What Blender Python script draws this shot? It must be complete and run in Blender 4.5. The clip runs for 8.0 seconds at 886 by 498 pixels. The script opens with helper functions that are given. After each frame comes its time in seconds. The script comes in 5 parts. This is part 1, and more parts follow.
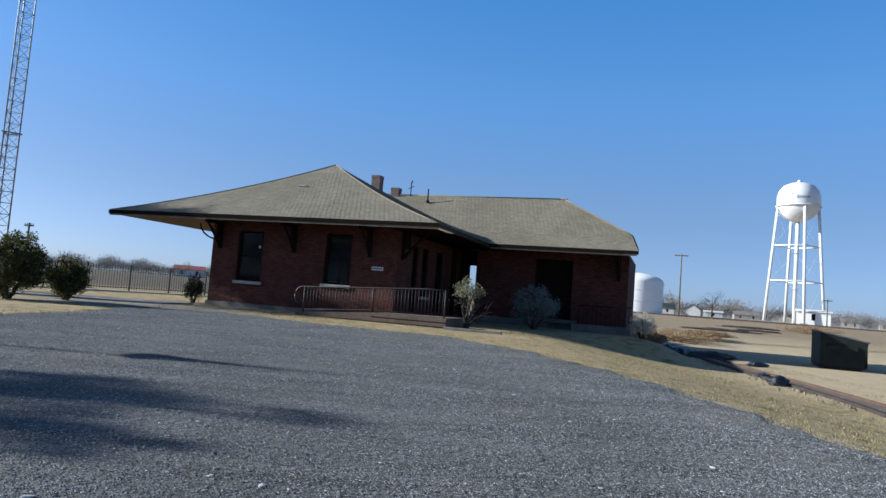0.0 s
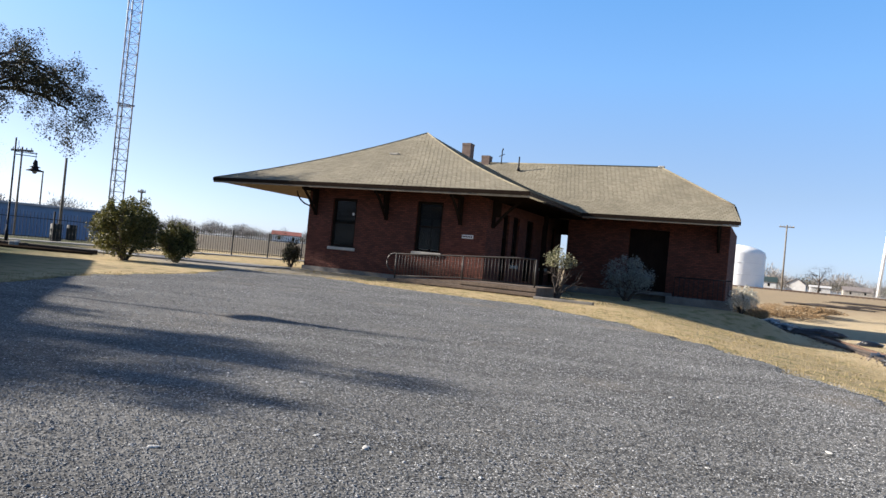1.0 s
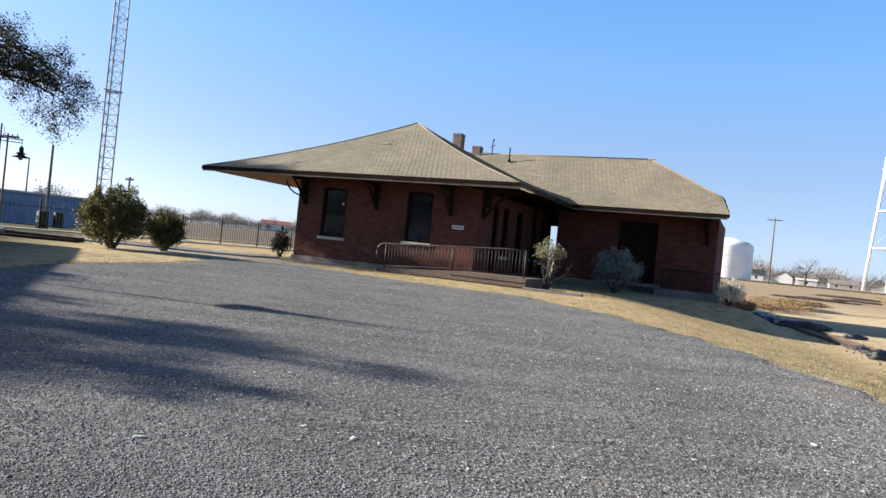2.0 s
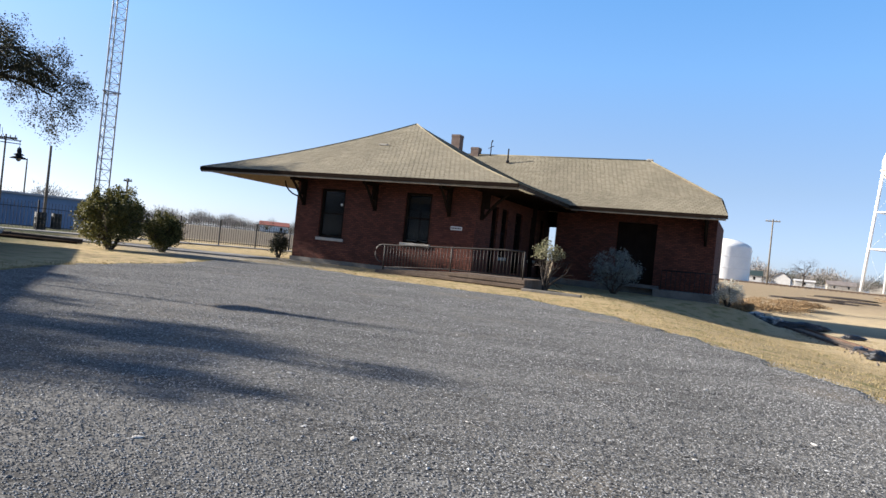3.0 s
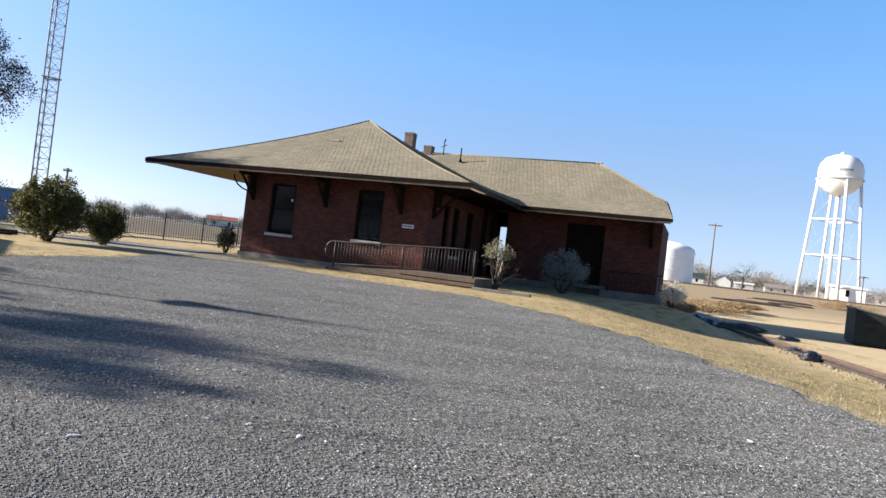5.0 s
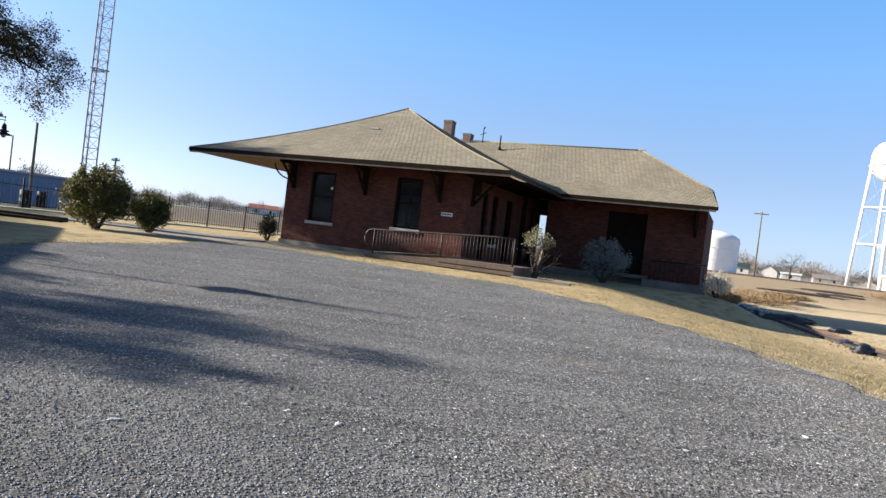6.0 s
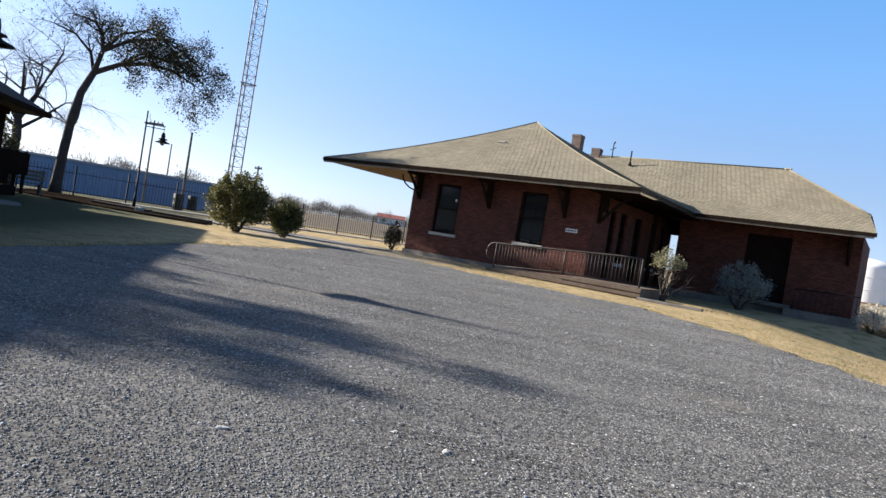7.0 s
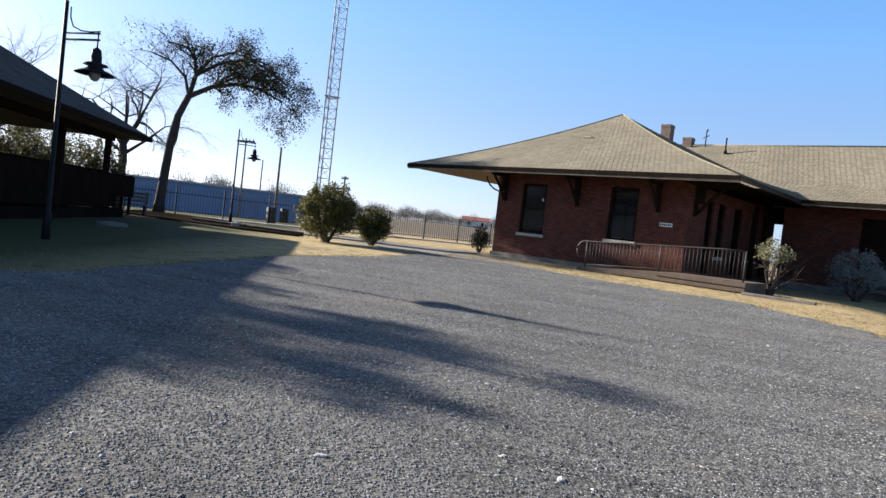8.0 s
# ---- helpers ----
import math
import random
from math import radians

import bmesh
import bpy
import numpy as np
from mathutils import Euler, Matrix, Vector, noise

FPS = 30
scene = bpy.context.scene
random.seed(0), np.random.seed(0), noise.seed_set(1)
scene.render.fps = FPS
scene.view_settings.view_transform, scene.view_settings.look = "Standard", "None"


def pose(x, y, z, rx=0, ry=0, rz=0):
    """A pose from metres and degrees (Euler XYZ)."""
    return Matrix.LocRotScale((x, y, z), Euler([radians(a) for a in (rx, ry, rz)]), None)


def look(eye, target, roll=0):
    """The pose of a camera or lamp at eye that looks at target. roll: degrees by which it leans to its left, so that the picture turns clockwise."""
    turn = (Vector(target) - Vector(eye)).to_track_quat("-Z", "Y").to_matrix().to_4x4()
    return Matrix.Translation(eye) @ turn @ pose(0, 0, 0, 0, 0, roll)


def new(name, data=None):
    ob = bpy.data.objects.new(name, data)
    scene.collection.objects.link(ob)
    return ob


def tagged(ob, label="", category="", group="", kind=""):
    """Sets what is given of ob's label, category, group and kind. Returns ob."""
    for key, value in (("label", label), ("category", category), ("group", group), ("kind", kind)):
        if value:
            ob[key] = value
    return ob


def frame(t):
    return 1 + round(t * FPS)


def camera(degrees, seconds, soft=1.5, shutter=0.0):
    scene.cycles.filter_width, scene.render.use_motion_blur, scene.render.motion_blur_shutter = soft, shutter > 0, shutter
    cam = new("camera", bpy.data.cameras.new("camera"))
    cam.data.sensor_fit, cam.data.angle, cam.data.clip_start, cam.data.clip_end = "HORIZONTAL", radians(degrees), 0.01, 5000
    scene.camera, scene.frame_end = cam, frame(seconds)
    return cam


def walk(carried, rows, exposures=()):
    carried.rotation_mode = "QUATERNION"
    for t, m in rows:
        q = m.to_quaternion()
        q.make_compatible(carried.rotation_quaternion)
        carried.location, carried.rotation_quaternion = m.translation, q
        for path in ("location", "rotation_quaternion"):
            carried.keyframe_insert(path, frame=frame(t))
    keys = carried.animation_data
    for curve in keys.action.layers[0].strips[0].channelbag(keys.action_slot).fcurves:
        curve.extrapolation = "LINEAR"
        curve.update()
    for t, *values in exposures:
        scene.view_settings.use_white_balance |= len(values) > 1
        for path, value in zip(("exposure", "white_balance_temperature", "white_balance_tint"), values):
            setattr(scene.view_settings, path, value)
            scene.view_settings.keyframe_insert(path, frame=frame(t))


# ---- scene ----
cam = camera(66.2, 8.0)
PATH = [
    (0, (-0.017, 0.078, 1.064), (-0.018, 2.073, 1.204), 4.4),
    (0.5, (-0.077, 0.102, 1.073), (-0.266, 2.092, 1.135), 5.1),
    (1, (-0.097, 0.121, 1.063), (-0.348, 2.105, 1.088), 5.4),
    (1.5, (-0.093, 0.134, 1.068), (-0.316, 2.121, 1.081), 5.8),
    (2.8, (-0.105, 0.145, 1.057), (-0.322, 2.134, 1.043), 5.8),
    (3, (-0.106, 0.146, 1.056), (-0.321, 2.135, 1.06), 5.8),
    (3.5, (-0.101, 0.146, 1.049), (-0.286, 2.137, 1.027), 5.8),
    (4, (-0.097, 0.147, 1.05), (-0.223, 2.143, 1.066), 6.1),
    (4.5, (-0.101, 0.151, 1.052), (-0.18, 2.15, 1.078), 6.5),
    (5.8, (-0.114, 0.189, 1.043), (-0.207, 2.186, 1.02), 7.5),
    (6, (-0.12, 0.256, 1.032), (-0.301, 2.248, 1.0), 6.9),
    (6.5, (-0.108, 0.388, 1.053), (-0.49, 2.351, 1.062), 7.9),
    (7, (-0.153, 0.496, 1.051), (-0.688, 2.423, 1.008), 9.2),
    (7.5, (-0.242, 0.658, 1.066), (-0.718, 2.6, 1.092), 7.6),
    (8, (-0.302, 0.728, 1.066), (-1.074, 2.571, 0.994), 6.5),
]
walk(cam, [(t, look(eye, target, roll)) for t, eye, target, roll in PATH],
     exposures=[(0.0, 0.80, 5350, 9), (0.3, 0.90, 5550, 10), (0.6, 1.17, 6050, 12), (1.0, 1.49, 6250, 13), (8.0, 1.49, 6250, 13)])

# ---- light ----
SUN_HEADING, SUN_ELEVATION = radians(-5), radians(22)
world = bpy.data.worlds.new("world")
scene.world = world
world.use_nodes = True
wn = world.node_tree.nodes
sky = wn.new("ShaderNodeTexSky")
sky.sky_type = "NISHITA"
sky.sun_disc = False
sky.sun_elevation = SUN_ELEVATION
# the sky's sun stands where the light comes from (rotation runs clockwise from +y)
sky.sun_rotation = radians(90) - (SUN_HEADING + math.pi)
sky.air_density, sky.dust_density, sky.ozone_density = 0.45, 0.8, 1.8
wn["Background"].inputs["Strength"].default_value = 0.05
wl = world.node_tree.links
wl.new(sky.outputs[0], wn["Background"].inputs["Color"])
# clear-day haze over it: pale at the horizon, azure above, deep blue overhead
where, split, haze, haze_light, both = (wn.new("ShaderNode" + k) for k in ("TexCoord", "SeparateXYZ", "ValToRGB", "Background", "AddShader"))
wl.new(where.outputs["Generated"], split.inputs[0])
wl.new(split.outputs["Z"], haze.inputs["Fac"])
tones = haze.color_ramp.elements
tones[0].position, tones[0].color = 0.0, (0.092, 0.095, 0.106, 1)
tones[1].position, tones[1].color = 1.0, (0.002, 0.007, 0.020, 1)
for at, tone in ((0.12, (0.073, 0.097, 0.108, 1)), (0.27, (0.050, 0.121, 0.212, 1)), (0.43, (0.024, 0.100, 0.215, 1)), (0.53, (0.006, 0.026, 0.066, 1))):
    tones.new(at).color = tone
wl.new(haze.outputs["Color"], haze_light.inputs["Color"])
wl.new(wn["Background"].outputs[0], both.inputs[0])
wl.new(haze_light.outputs[0], both.inputs[1])
wl.new(both.outputs[0], wn["World Output"].inputs["Surface"])
sun = new("sun", bpy.data.lights.new("sun", "SUN"))
sun.data.energy, sun.data.angle, sun.data.color = 5.0, radians(0.45), (1.0, 0.92, 0.79)
sun_from = Vector((-math.cos(SUN_HEADING) * math.cos(SUN_ELEVATION), -math.sin(SUN_HEADING) * math.cos(SUN_ELEVATION), math.sin(SUN_ELEVATION)))
sun.matrix_world = look(sun_from * 50, (0, 0, 0))


# ---- helpers of this scene ----
def mesh_object(name, bm, material):
    me = bpy.data.meshes.new(name)
    bm.to_mesh(me)
    bm.free()
    if material:
        me.materials.append(material)
    return new(name, me)


def part(name, bm, material, parent, label=""):
    ob = mesh_object(name, bm, material)
    ob.parent = parent
    if label:
        ob["label"] = label
    return ob


def share(name, data, parent, m):
    ob = new(name, data)
    ob.parent = parent
    ob.matrix_basis = m
    return ob


def thing(name, m, label, category, group="", kind=""):
    ob = new(name)
    ob.matrix_world = m
    return tagged(ob, label, category, group, kind)


def box(bm, x0, x1, y0, y1, z0, z1, m=None):
    vs = [bm.verts.new(p) for p in ((x0, y0, z0), (x1, y0, z0), (x1, y1, z0), (x0, y1, z0), (x0, y0, z1), (x1, y0, z1), (x1, y1, z1), (x0, y1, z1))]
    for f in ((3, 2, 1, 0), (4, 5, 6, 7), (0, 1, 5, 4), (1, 2, 6, 5), (2, 3, 7, 6), (3, 0, 4, 7)):
        bm.faces.new([vs[i] for i in f])
    if m is not None:
        bmesh.ops.transform(bm, matrix=m, verts=vs)
    return vs


def boxed(x0, x1, y0, y1, z0, z1, bevel=0.0):
    bm = bmesh.new()
    box(bm, x0, x1, y0, y1, z0, z1)
    if bevel:
        bmesh.ops.bevel(bm, geom=bm.edges[:], offset=bevel, segments=1, affect="EDGES")
    return bm


def tube(bm, points, radii, sides=8, closed_ends=True):
    """A round bar along points."""
    rings, n = [], len(points)
    points = [Vector(p) for p in points]
    if not hasattr(radii, "__len__"):
        radii = [radii] * n
    for i, p in enumerate(points):
        d = (points[min(i + 1, n - 1)] - points[max(i - 1, 0)]).normalized()
        a = d.cross(Vector((0, 0, 1)) if abs(d.z) < 0.9 else Vector((1, 0, 0))).normalized()
        b = d.cross(a)
        rings.append([bm.verts.new(p + radii[i] * (a * math.cos(k * math.tau / sides) + b * math.sin(k * math.tau / sides))) for k in range(sides)])
    for r, s in zip(rings, rings[1:]):
        for k in range(sides):
            f = bm.faces.new((r[k], r[(k + 1) % sides], s[(k + 1) % sides], s[k]))
            f.smooth = True
    if closed_ends:
        bm.faces.new(rings[0][::-1])
        bm.faces.new(rings[-1])


def lathe(bm, profile, sides=32, centre=(0, 0)):
    """A turned form: profile of (radius, z), from the bottom up."""
    rings = []
    for r, z in profile:
        if r < 1e-4:
            rings.append([bm.verts.new((centre[0], centre[1], z))])
        else:
            rings.append([bm.verts.new((centre[0] + r * math.cos(k * math.tau / sides), centre[1] + r * math.sin(k * math.tau / sides), z)) for k in range(sides)])
    for r, s in zip(rings, rings[1:]):
        for k in range(sides):
            q = [r[k % len(r)], r[(k + 1) % len(r)], s[(k + 1) % len(s)], s[k % len(s)]]
            q = list(dict.fromkeys(q))
            if len(q) > 2:
                bm.faces.new(q).smooth = True


def slab(bm, top, thick):
    """A roof slope: a polygon of top corners (counter-clockwise from above) with thickness below it."""
    up = [bm.verts.new(p) for p in top]
    low = [bm.verts.new((p[0], p[1], p[2] - thick)) for p in top]
    bm.faces.new(up)
    bm.faces.new(low[::-1])
    n = len(up)
    for i in range(n):
        bm.faces.new((up[i], low[i], low[(i + 1) % n], up[(i + 1) % n]))


# ---- materials ----
def shader(name, colour, rough=0.8, metal=0.0):
    m = bpy.data.materials.new(name)
    m.use_nodes = True
    b = m.node_tree.nodes["Principled BSDF"]
    b.inputs["Base Color"].default_value = (*colour, 1)
    b.inputs["Roughness"].default_value = rough
    b.inputs["Metallic"].default_value = metal
    return m


def worn(name, a, b, scale=3.0, fine=40.0, rough=0.85, bump=0.3, metal=0.0, depth=0.01, random_tint=0.0, spec=0.3):
    """Two tones mixed by coarse stains and fine grain, with relief."""
    m = shader(name, a, rough, metal)
    t = m.node_tree
    n, l = t.nodes, t.links
    p = n["Principled BSDF"]
    p.inputs["Specular IOR Level"].default_value = spec
    co = n.new("ShaderNodeTexCoord")
    big, small = n.new("ShaderNodeTexNoise"), n.new("ShaderNodeTexNoise")
    for x, s, d in ((big, scale, 5), (small, fine, 3)):
        x.inputs["Scale"].default_value, x.inputs["Detail"].default_value = s, d
        l.new(co.outputs["Object"], x.inputs["Vector"])
    add = n.new("ShaderNodeMath")
    add.operation = "MULTIPLY_ADD"
    add.inputs[1].default_value = 0.5
    l.new(small.outputs["Fac"], add.inputs[0])
    half = n.new("ShaderNodeMath")
    half.operation = "MULTIPLY"
    half.inputs[1].default_value = 0.5
    l.new(big.outputs["Fac"], half.inputs[0])
    l.new(half.outputs[0], add.inputs[2])
    ramp = n.new("ShaderNodeValToRGB")
    ramp.color_ramp.elements[0].position, ramp.color_ramp.elements[1].position = 0.35, 0.65
    ramp.color_ramp.elements[0].color, ramp.color_ramp.elements[1].color = (*a, 1), (*b, 1)
    l.new(add.outputs[0], ramp.inputs["Fac"])
    out = ramp.outputs["Color"]
    if random_tint:
        info, hsv, rng = n.new("ShaderNodeObjectInfo"), n.new("ShaderNodeHueSaturation"), n.new("ShaderNodeMapRange")
        rng.inputs["To Min"].default_value, rng.inputs["To Max"].default_value = 1 - random_tint, 1 + random_tint
        l.new(info.outputs["Random"], rng.inputs["Value"])
        l.new(rng.outputs[0], hsv.inputs["Value"])
        l.new(out, hsv.inputs["Color"])
        out = hsv.outputs["Color"]
    l.new(out, p.inputs["Base Color"])
    if bump:
        bp = n.new("ShaderNodeBump")
        bp.inputs["Strength"].default_value, bp.inputs["Distance"].default_value = bump, depth
        l.new(small.outputs["Fac"], bp.inputs["Height"])
        l.new(bp.outputs["Normal"], p.inputs["Normal"])
    return m


BRICKPLAIN = worn("brick_plain", (0.074, 0.024, 0.016), (0.128, 0.043, 0.028), 6, 60, 0.9, 0.4, random_tint=0.28)
TRIM = worn("dark_trim", (0.014, 0.010, 0.008), (0.022, 0.016, 0.012), 3, 40, 1.0, 0.2, spec=0.0)
SOFFIT = worn("soffit_wood", (0.095, 0.072, 0.050), (0.14, 0.108, 0.078), 3, 30, 0.9, 0.2)
SILL = worn("limestone", (0.28, 0.26, 0.225), (0.40, 0.375, 0.33), 4, 50, 0.9, 0.3)
CONCRETE = worn("concrete", (0.22, 0.205, 0.18), (0.33, 0.31, 0.275), 1.5, 50, 0.9, 0.3)
METALDARK = worn("dark_metal", (0.010, 0.010, 0.011), (0.020, 0.020, 0.022), 4, 40, 0.65, 0.1, metal=0.1, spec=0.15)
WHITEPAINT = worn("white_paint", (0.70, 0.69, 0.66), (0.82, 0.81, 0.79), 0.5, 8, 0.5, 0.05)
WOOD = worn("weathered_wood", (0.10, 0.085, 0.065), (0.20, 0.17, 0.13), 3, 40, 0.85, 0.4)



def brick_wall_material():
    """Red brick in running bond with recessed, darker joints."""
    m = worn("brick_wall", (0.074, 0.024, 0.016), (0.128, 0.043, 0.028), 1.2, 50, 0.9, 0.0)
    t = m.node_tree
    n, l = t.nodes, t.links
    p = n["Principled BSDF"]
    co, sep, add, comb, bt = (n.new("ShaderNode" + k) for k in ("TexCoord", "SeparateXYZ", "Math", "CombineXYZ", "TexBrick"))
    l.new(co.outputs["Object"], sep.inputs[0])
    l.new(sep.outputs["X"], add.inputs[0])
    l.new(sep.outputs["Y"], add.inputs[1])
    l.new(add.outputs[0], comb.inputs["X"])
    l.new(sep.outputs["Z"], comb.inputs["Y"])
    l.new(comb.outputs[0], bt.inputs["Vector"])
    bt.inputs["Scale"].default_value = 1.0
    bt.inputs["Brick Width"].default_value, bt.inputs["Row Height"].default_value = 0.215, 0.076
    bt.inputs["Mortar Size"].default_value = 0.011
    bt.inputs["Color1"].default_value, bt.inputs["Color2"].default_value = (0.68, 0.68, 0.70, 1), (1.35, 1.28, 1.20, 1)
    bt.inputs["Mortar"].default_value = (0.42, 0.55, 0.58, 1)
    mix = n.new("ShaderNodeMix")
    mix.data_type, mix.blend_type = "RGBA", "MULTIPLY"
    mix.inputs["Factor"].default_value = 1.0
    old = p.inputs["Base Color"].links[0].from_socket
    l.new(old, mix.inputs["A"])
    l.new(bt.outputs["Color"], mix.inputs["B"])
    l.new(mix.outputs["Result"], p.inputs["Base Color"])
    bp = n.new("ShaderNodeBump")
    bp.invert = True
    bp.inputs["Strength"].default_value, bp.inputs["Distance"].default_value = 0.8, 0.012
    l.new(bt.outputs["Fac"], bp.inputs["Height"])
    l.new(bp.outputs["Normal"], p.inputs["Normal"])
    return m


def island_material(name, dark, light, rough=0.9, translucent=0.0, spec=0.3, stain=0.0):
    """For stuff made of many loose pieces: each piece takes its own tone."""
    m = shader(name, dark, rough)
    t = m.node_tree
    n, l = t.nodes, t.links
    p = n["Principled BSDF"]
    p.inputs["Specular IOR Level"].default_value = spec
    g, r = n.new("ShaderNodeNewGeometry"), n.new("ShaderNodeValToRGB")
    r.color_ramp.elements[0].color, r.color_ramp.elements[1].color = (*dark, 1), (*light, 1)
    l.new(g.outputs["Random Per Island"], r.inputs["Fac"])
    out = r.outputs["Color"]
    if stain:
        co, no, rng, mix = n.new("ShaderNodeTexCoord"), n.new("ShaderNodeTexNoise"), n.new("ShaderNodeMapRange"), n.new("ShaderNodeMix")
        no.inputs["Scale"].default_value, no.inputs["Detail"].default_value = 0.5, 6
        l.new(co.outputs["Object"], no.inputs["Vector"])
        rng.inputs["From Min"].default_value, rng.inputs["From Max"].default_value = 0.3, 0.7
        rng.inputs["To Min"].default_value, rng.inputs["To Max"].default_value = 1 - stain, 1 + stain
        l.new(no.outputs["Fac"], rng.inputs["Value"])
        mix.data_type, mix.blend_type = "RGBA", "MULTIPLY"
        mix.inputs["Factor"].default_value = 1.0
        l.new(out, mix.inputs["A"])
        l.new(rng.outputs[0], mix.inputs["B"])
        out = mix.outputs["Result"]
    l.new(out, p.inputs["Base Color"])
    if translucent:
        tr, ms = n.new("ShaderNodeBsdfTranslucent"), n.new("ShaderNodeMixShader")
        l.new(out, tr.inputs["Color"])
        ms.inputs["Fac"].default_value = translucent
        l.new(p.outputs[0], ms.inputs[1])
        l.new(tr.outputs[0], ms.inputs[2])
        l.new(ms.outputs[0], n["Material Output"].inputs["Surface"])
    return m


def field_material():
    """Winter lawn: straw yellow with green patches, and bare pale soil by the tracks."""
    m = shader("lawn", (0.3, 0.25, 0.1), 0.95)
    t = m.node_tree
    n, l = t.nodes, t.links
    p = n["Principled BSDF"]
    p.inputs["Specular IOR Level"].default_value = 0.1
    co = n.new("ShaderNodeTexCoord")

    def tex(scale, detail):
        x = n.new("ShaderNodeTexNoise")
        x.inputs["Scale"].default_value, x.inputs["Detail"].default_value = scale, detail
        l.new(co.outputs["Object"], x.inputs["Vector"])
        return x

    def mixed(a, b, fac):
        x = n.new("ShaderNodeMix")
        x.data_type = "RGBA"
        for sock, v in (("A", a), ("B", b)):
            if isinstance(v, tuple):
                x.inputs[sock].default_value = (*v, 1)
            else:
                l.new(v, x.inputs[sock])
        l.new(fac, x.inputs["Factor"])
        return x.outputs["Result"]

    def window(x, lo, hi):
        r = n.new("ShaderNodeMapRange")
        r.inputs["From Min"].default_value, r.inputs["From Max"].default_value = lo, hi
        l.new(x, r.inputs["Value"])
        return r.outputs[0]

    big, mid, fine = tex(0.25, 4), tex(2.2, 5), tex(45, 3)
    straw = mixed((0.325, 0.242, 0.125), (0.49, 0.378, 0.212), fine.outputs["Fac"])
    green = mixed((0.085, 0.10, 0.032), (0.20, 0.20, 0.075), fine.outputs["Fac"])
    sep = n.new("ShaderNodeSeparateXYZ")
    l.new(co.outputs["Object"], sep.inputs[0])
    lawn = mixed(straw, green, window(mid.outputs["Fac"], 0.49, 0.74))
    # shade beside the shelter is put into the lawn colour as a darker green
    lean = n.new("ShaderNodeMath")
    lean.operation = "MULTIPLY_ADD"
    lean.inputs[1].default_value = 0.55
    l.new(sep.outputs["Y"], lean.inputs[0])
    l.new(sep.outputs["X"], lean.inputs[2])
    shaded_green = mixed((0.033, 0.038, 0.015), (0.095, 0.093, 0.037), fine.outputs["Fac"])
    lawn = mixed(shaded_green, lawn, window(lean.outputs[0], -5.5, -2.5))
    soil = mixed((0.40, 0.31, 0.18), (0.55, 0.44, 0.275), mid.outputs["Fac"])
    wob = n.new("ShaderNodeMath")
    wob.operation = "MULTIPLY_ADD"
    wob.inputs[1].default_value = 9.0
    l.new(big.outputs["Fac"], wob.inputs[0])
    l.new(sep.outputs["X"], wob.inputs[2])
    near = mixed(lawn, soil, window(wob.outputs[0], 13.0, 15.5))
    spot, yard = n.new("ShaderNodeVectorMath"), n.new("ShaderNodeMath")
    spot.operation, yard.operation = "DISTANCE", "MULTIPLY_ADD"
    spot.inputs[1].default_value = (-10.6, 25.6, 0.0)
    l.new(co.outputs["Object"], spot.inputs[0])
    yard.inputs[1].default_value = 2.6
    l.new(mid.outputs["Fac"], yard.inputs[0])
    l.new(spot.outputs["Value"], yard.inputs[2])
    trodden = mixed((0.20, 0.172, 0.130), (0.33, 0.295, 0.235), fine.outputs["Fac"])
    near = mixed(trodden, near, window(yard.outputs[0], 4.6, 6.2))
    ploughed = mixed((0.085, 0.070, 0.050), (0.16, 0.132, 0.092), mid.outputs["Fac"])
    stubble = mixed((0.22, 0.165, 0.098), (0.36, 0.28, 0.175), mid.outputs["Fac"])
    field = mixed(ploughed, stubble, window(sep.outputs["X"], -6.0, 8.0))
    reach = n.new("ShaderNodeVectorMath")
    reach.operation = "LENGTH"
    l.new(co.outputs["Object"], reach.inputs[0])
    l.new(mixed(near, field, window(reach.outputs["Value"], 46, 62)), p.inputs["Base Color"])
    bp = n.new("ShaderNodeBump")
    bp.inputs["Strength"].default_value, bp.inputs["Distance"].default_value = 0.7, 0.03
    l.new(fine.outputs["Fac"], bp.inputs["Height"])
    l.new(bp.outputs["Normal"], p.inputs["Normal"])
    return m


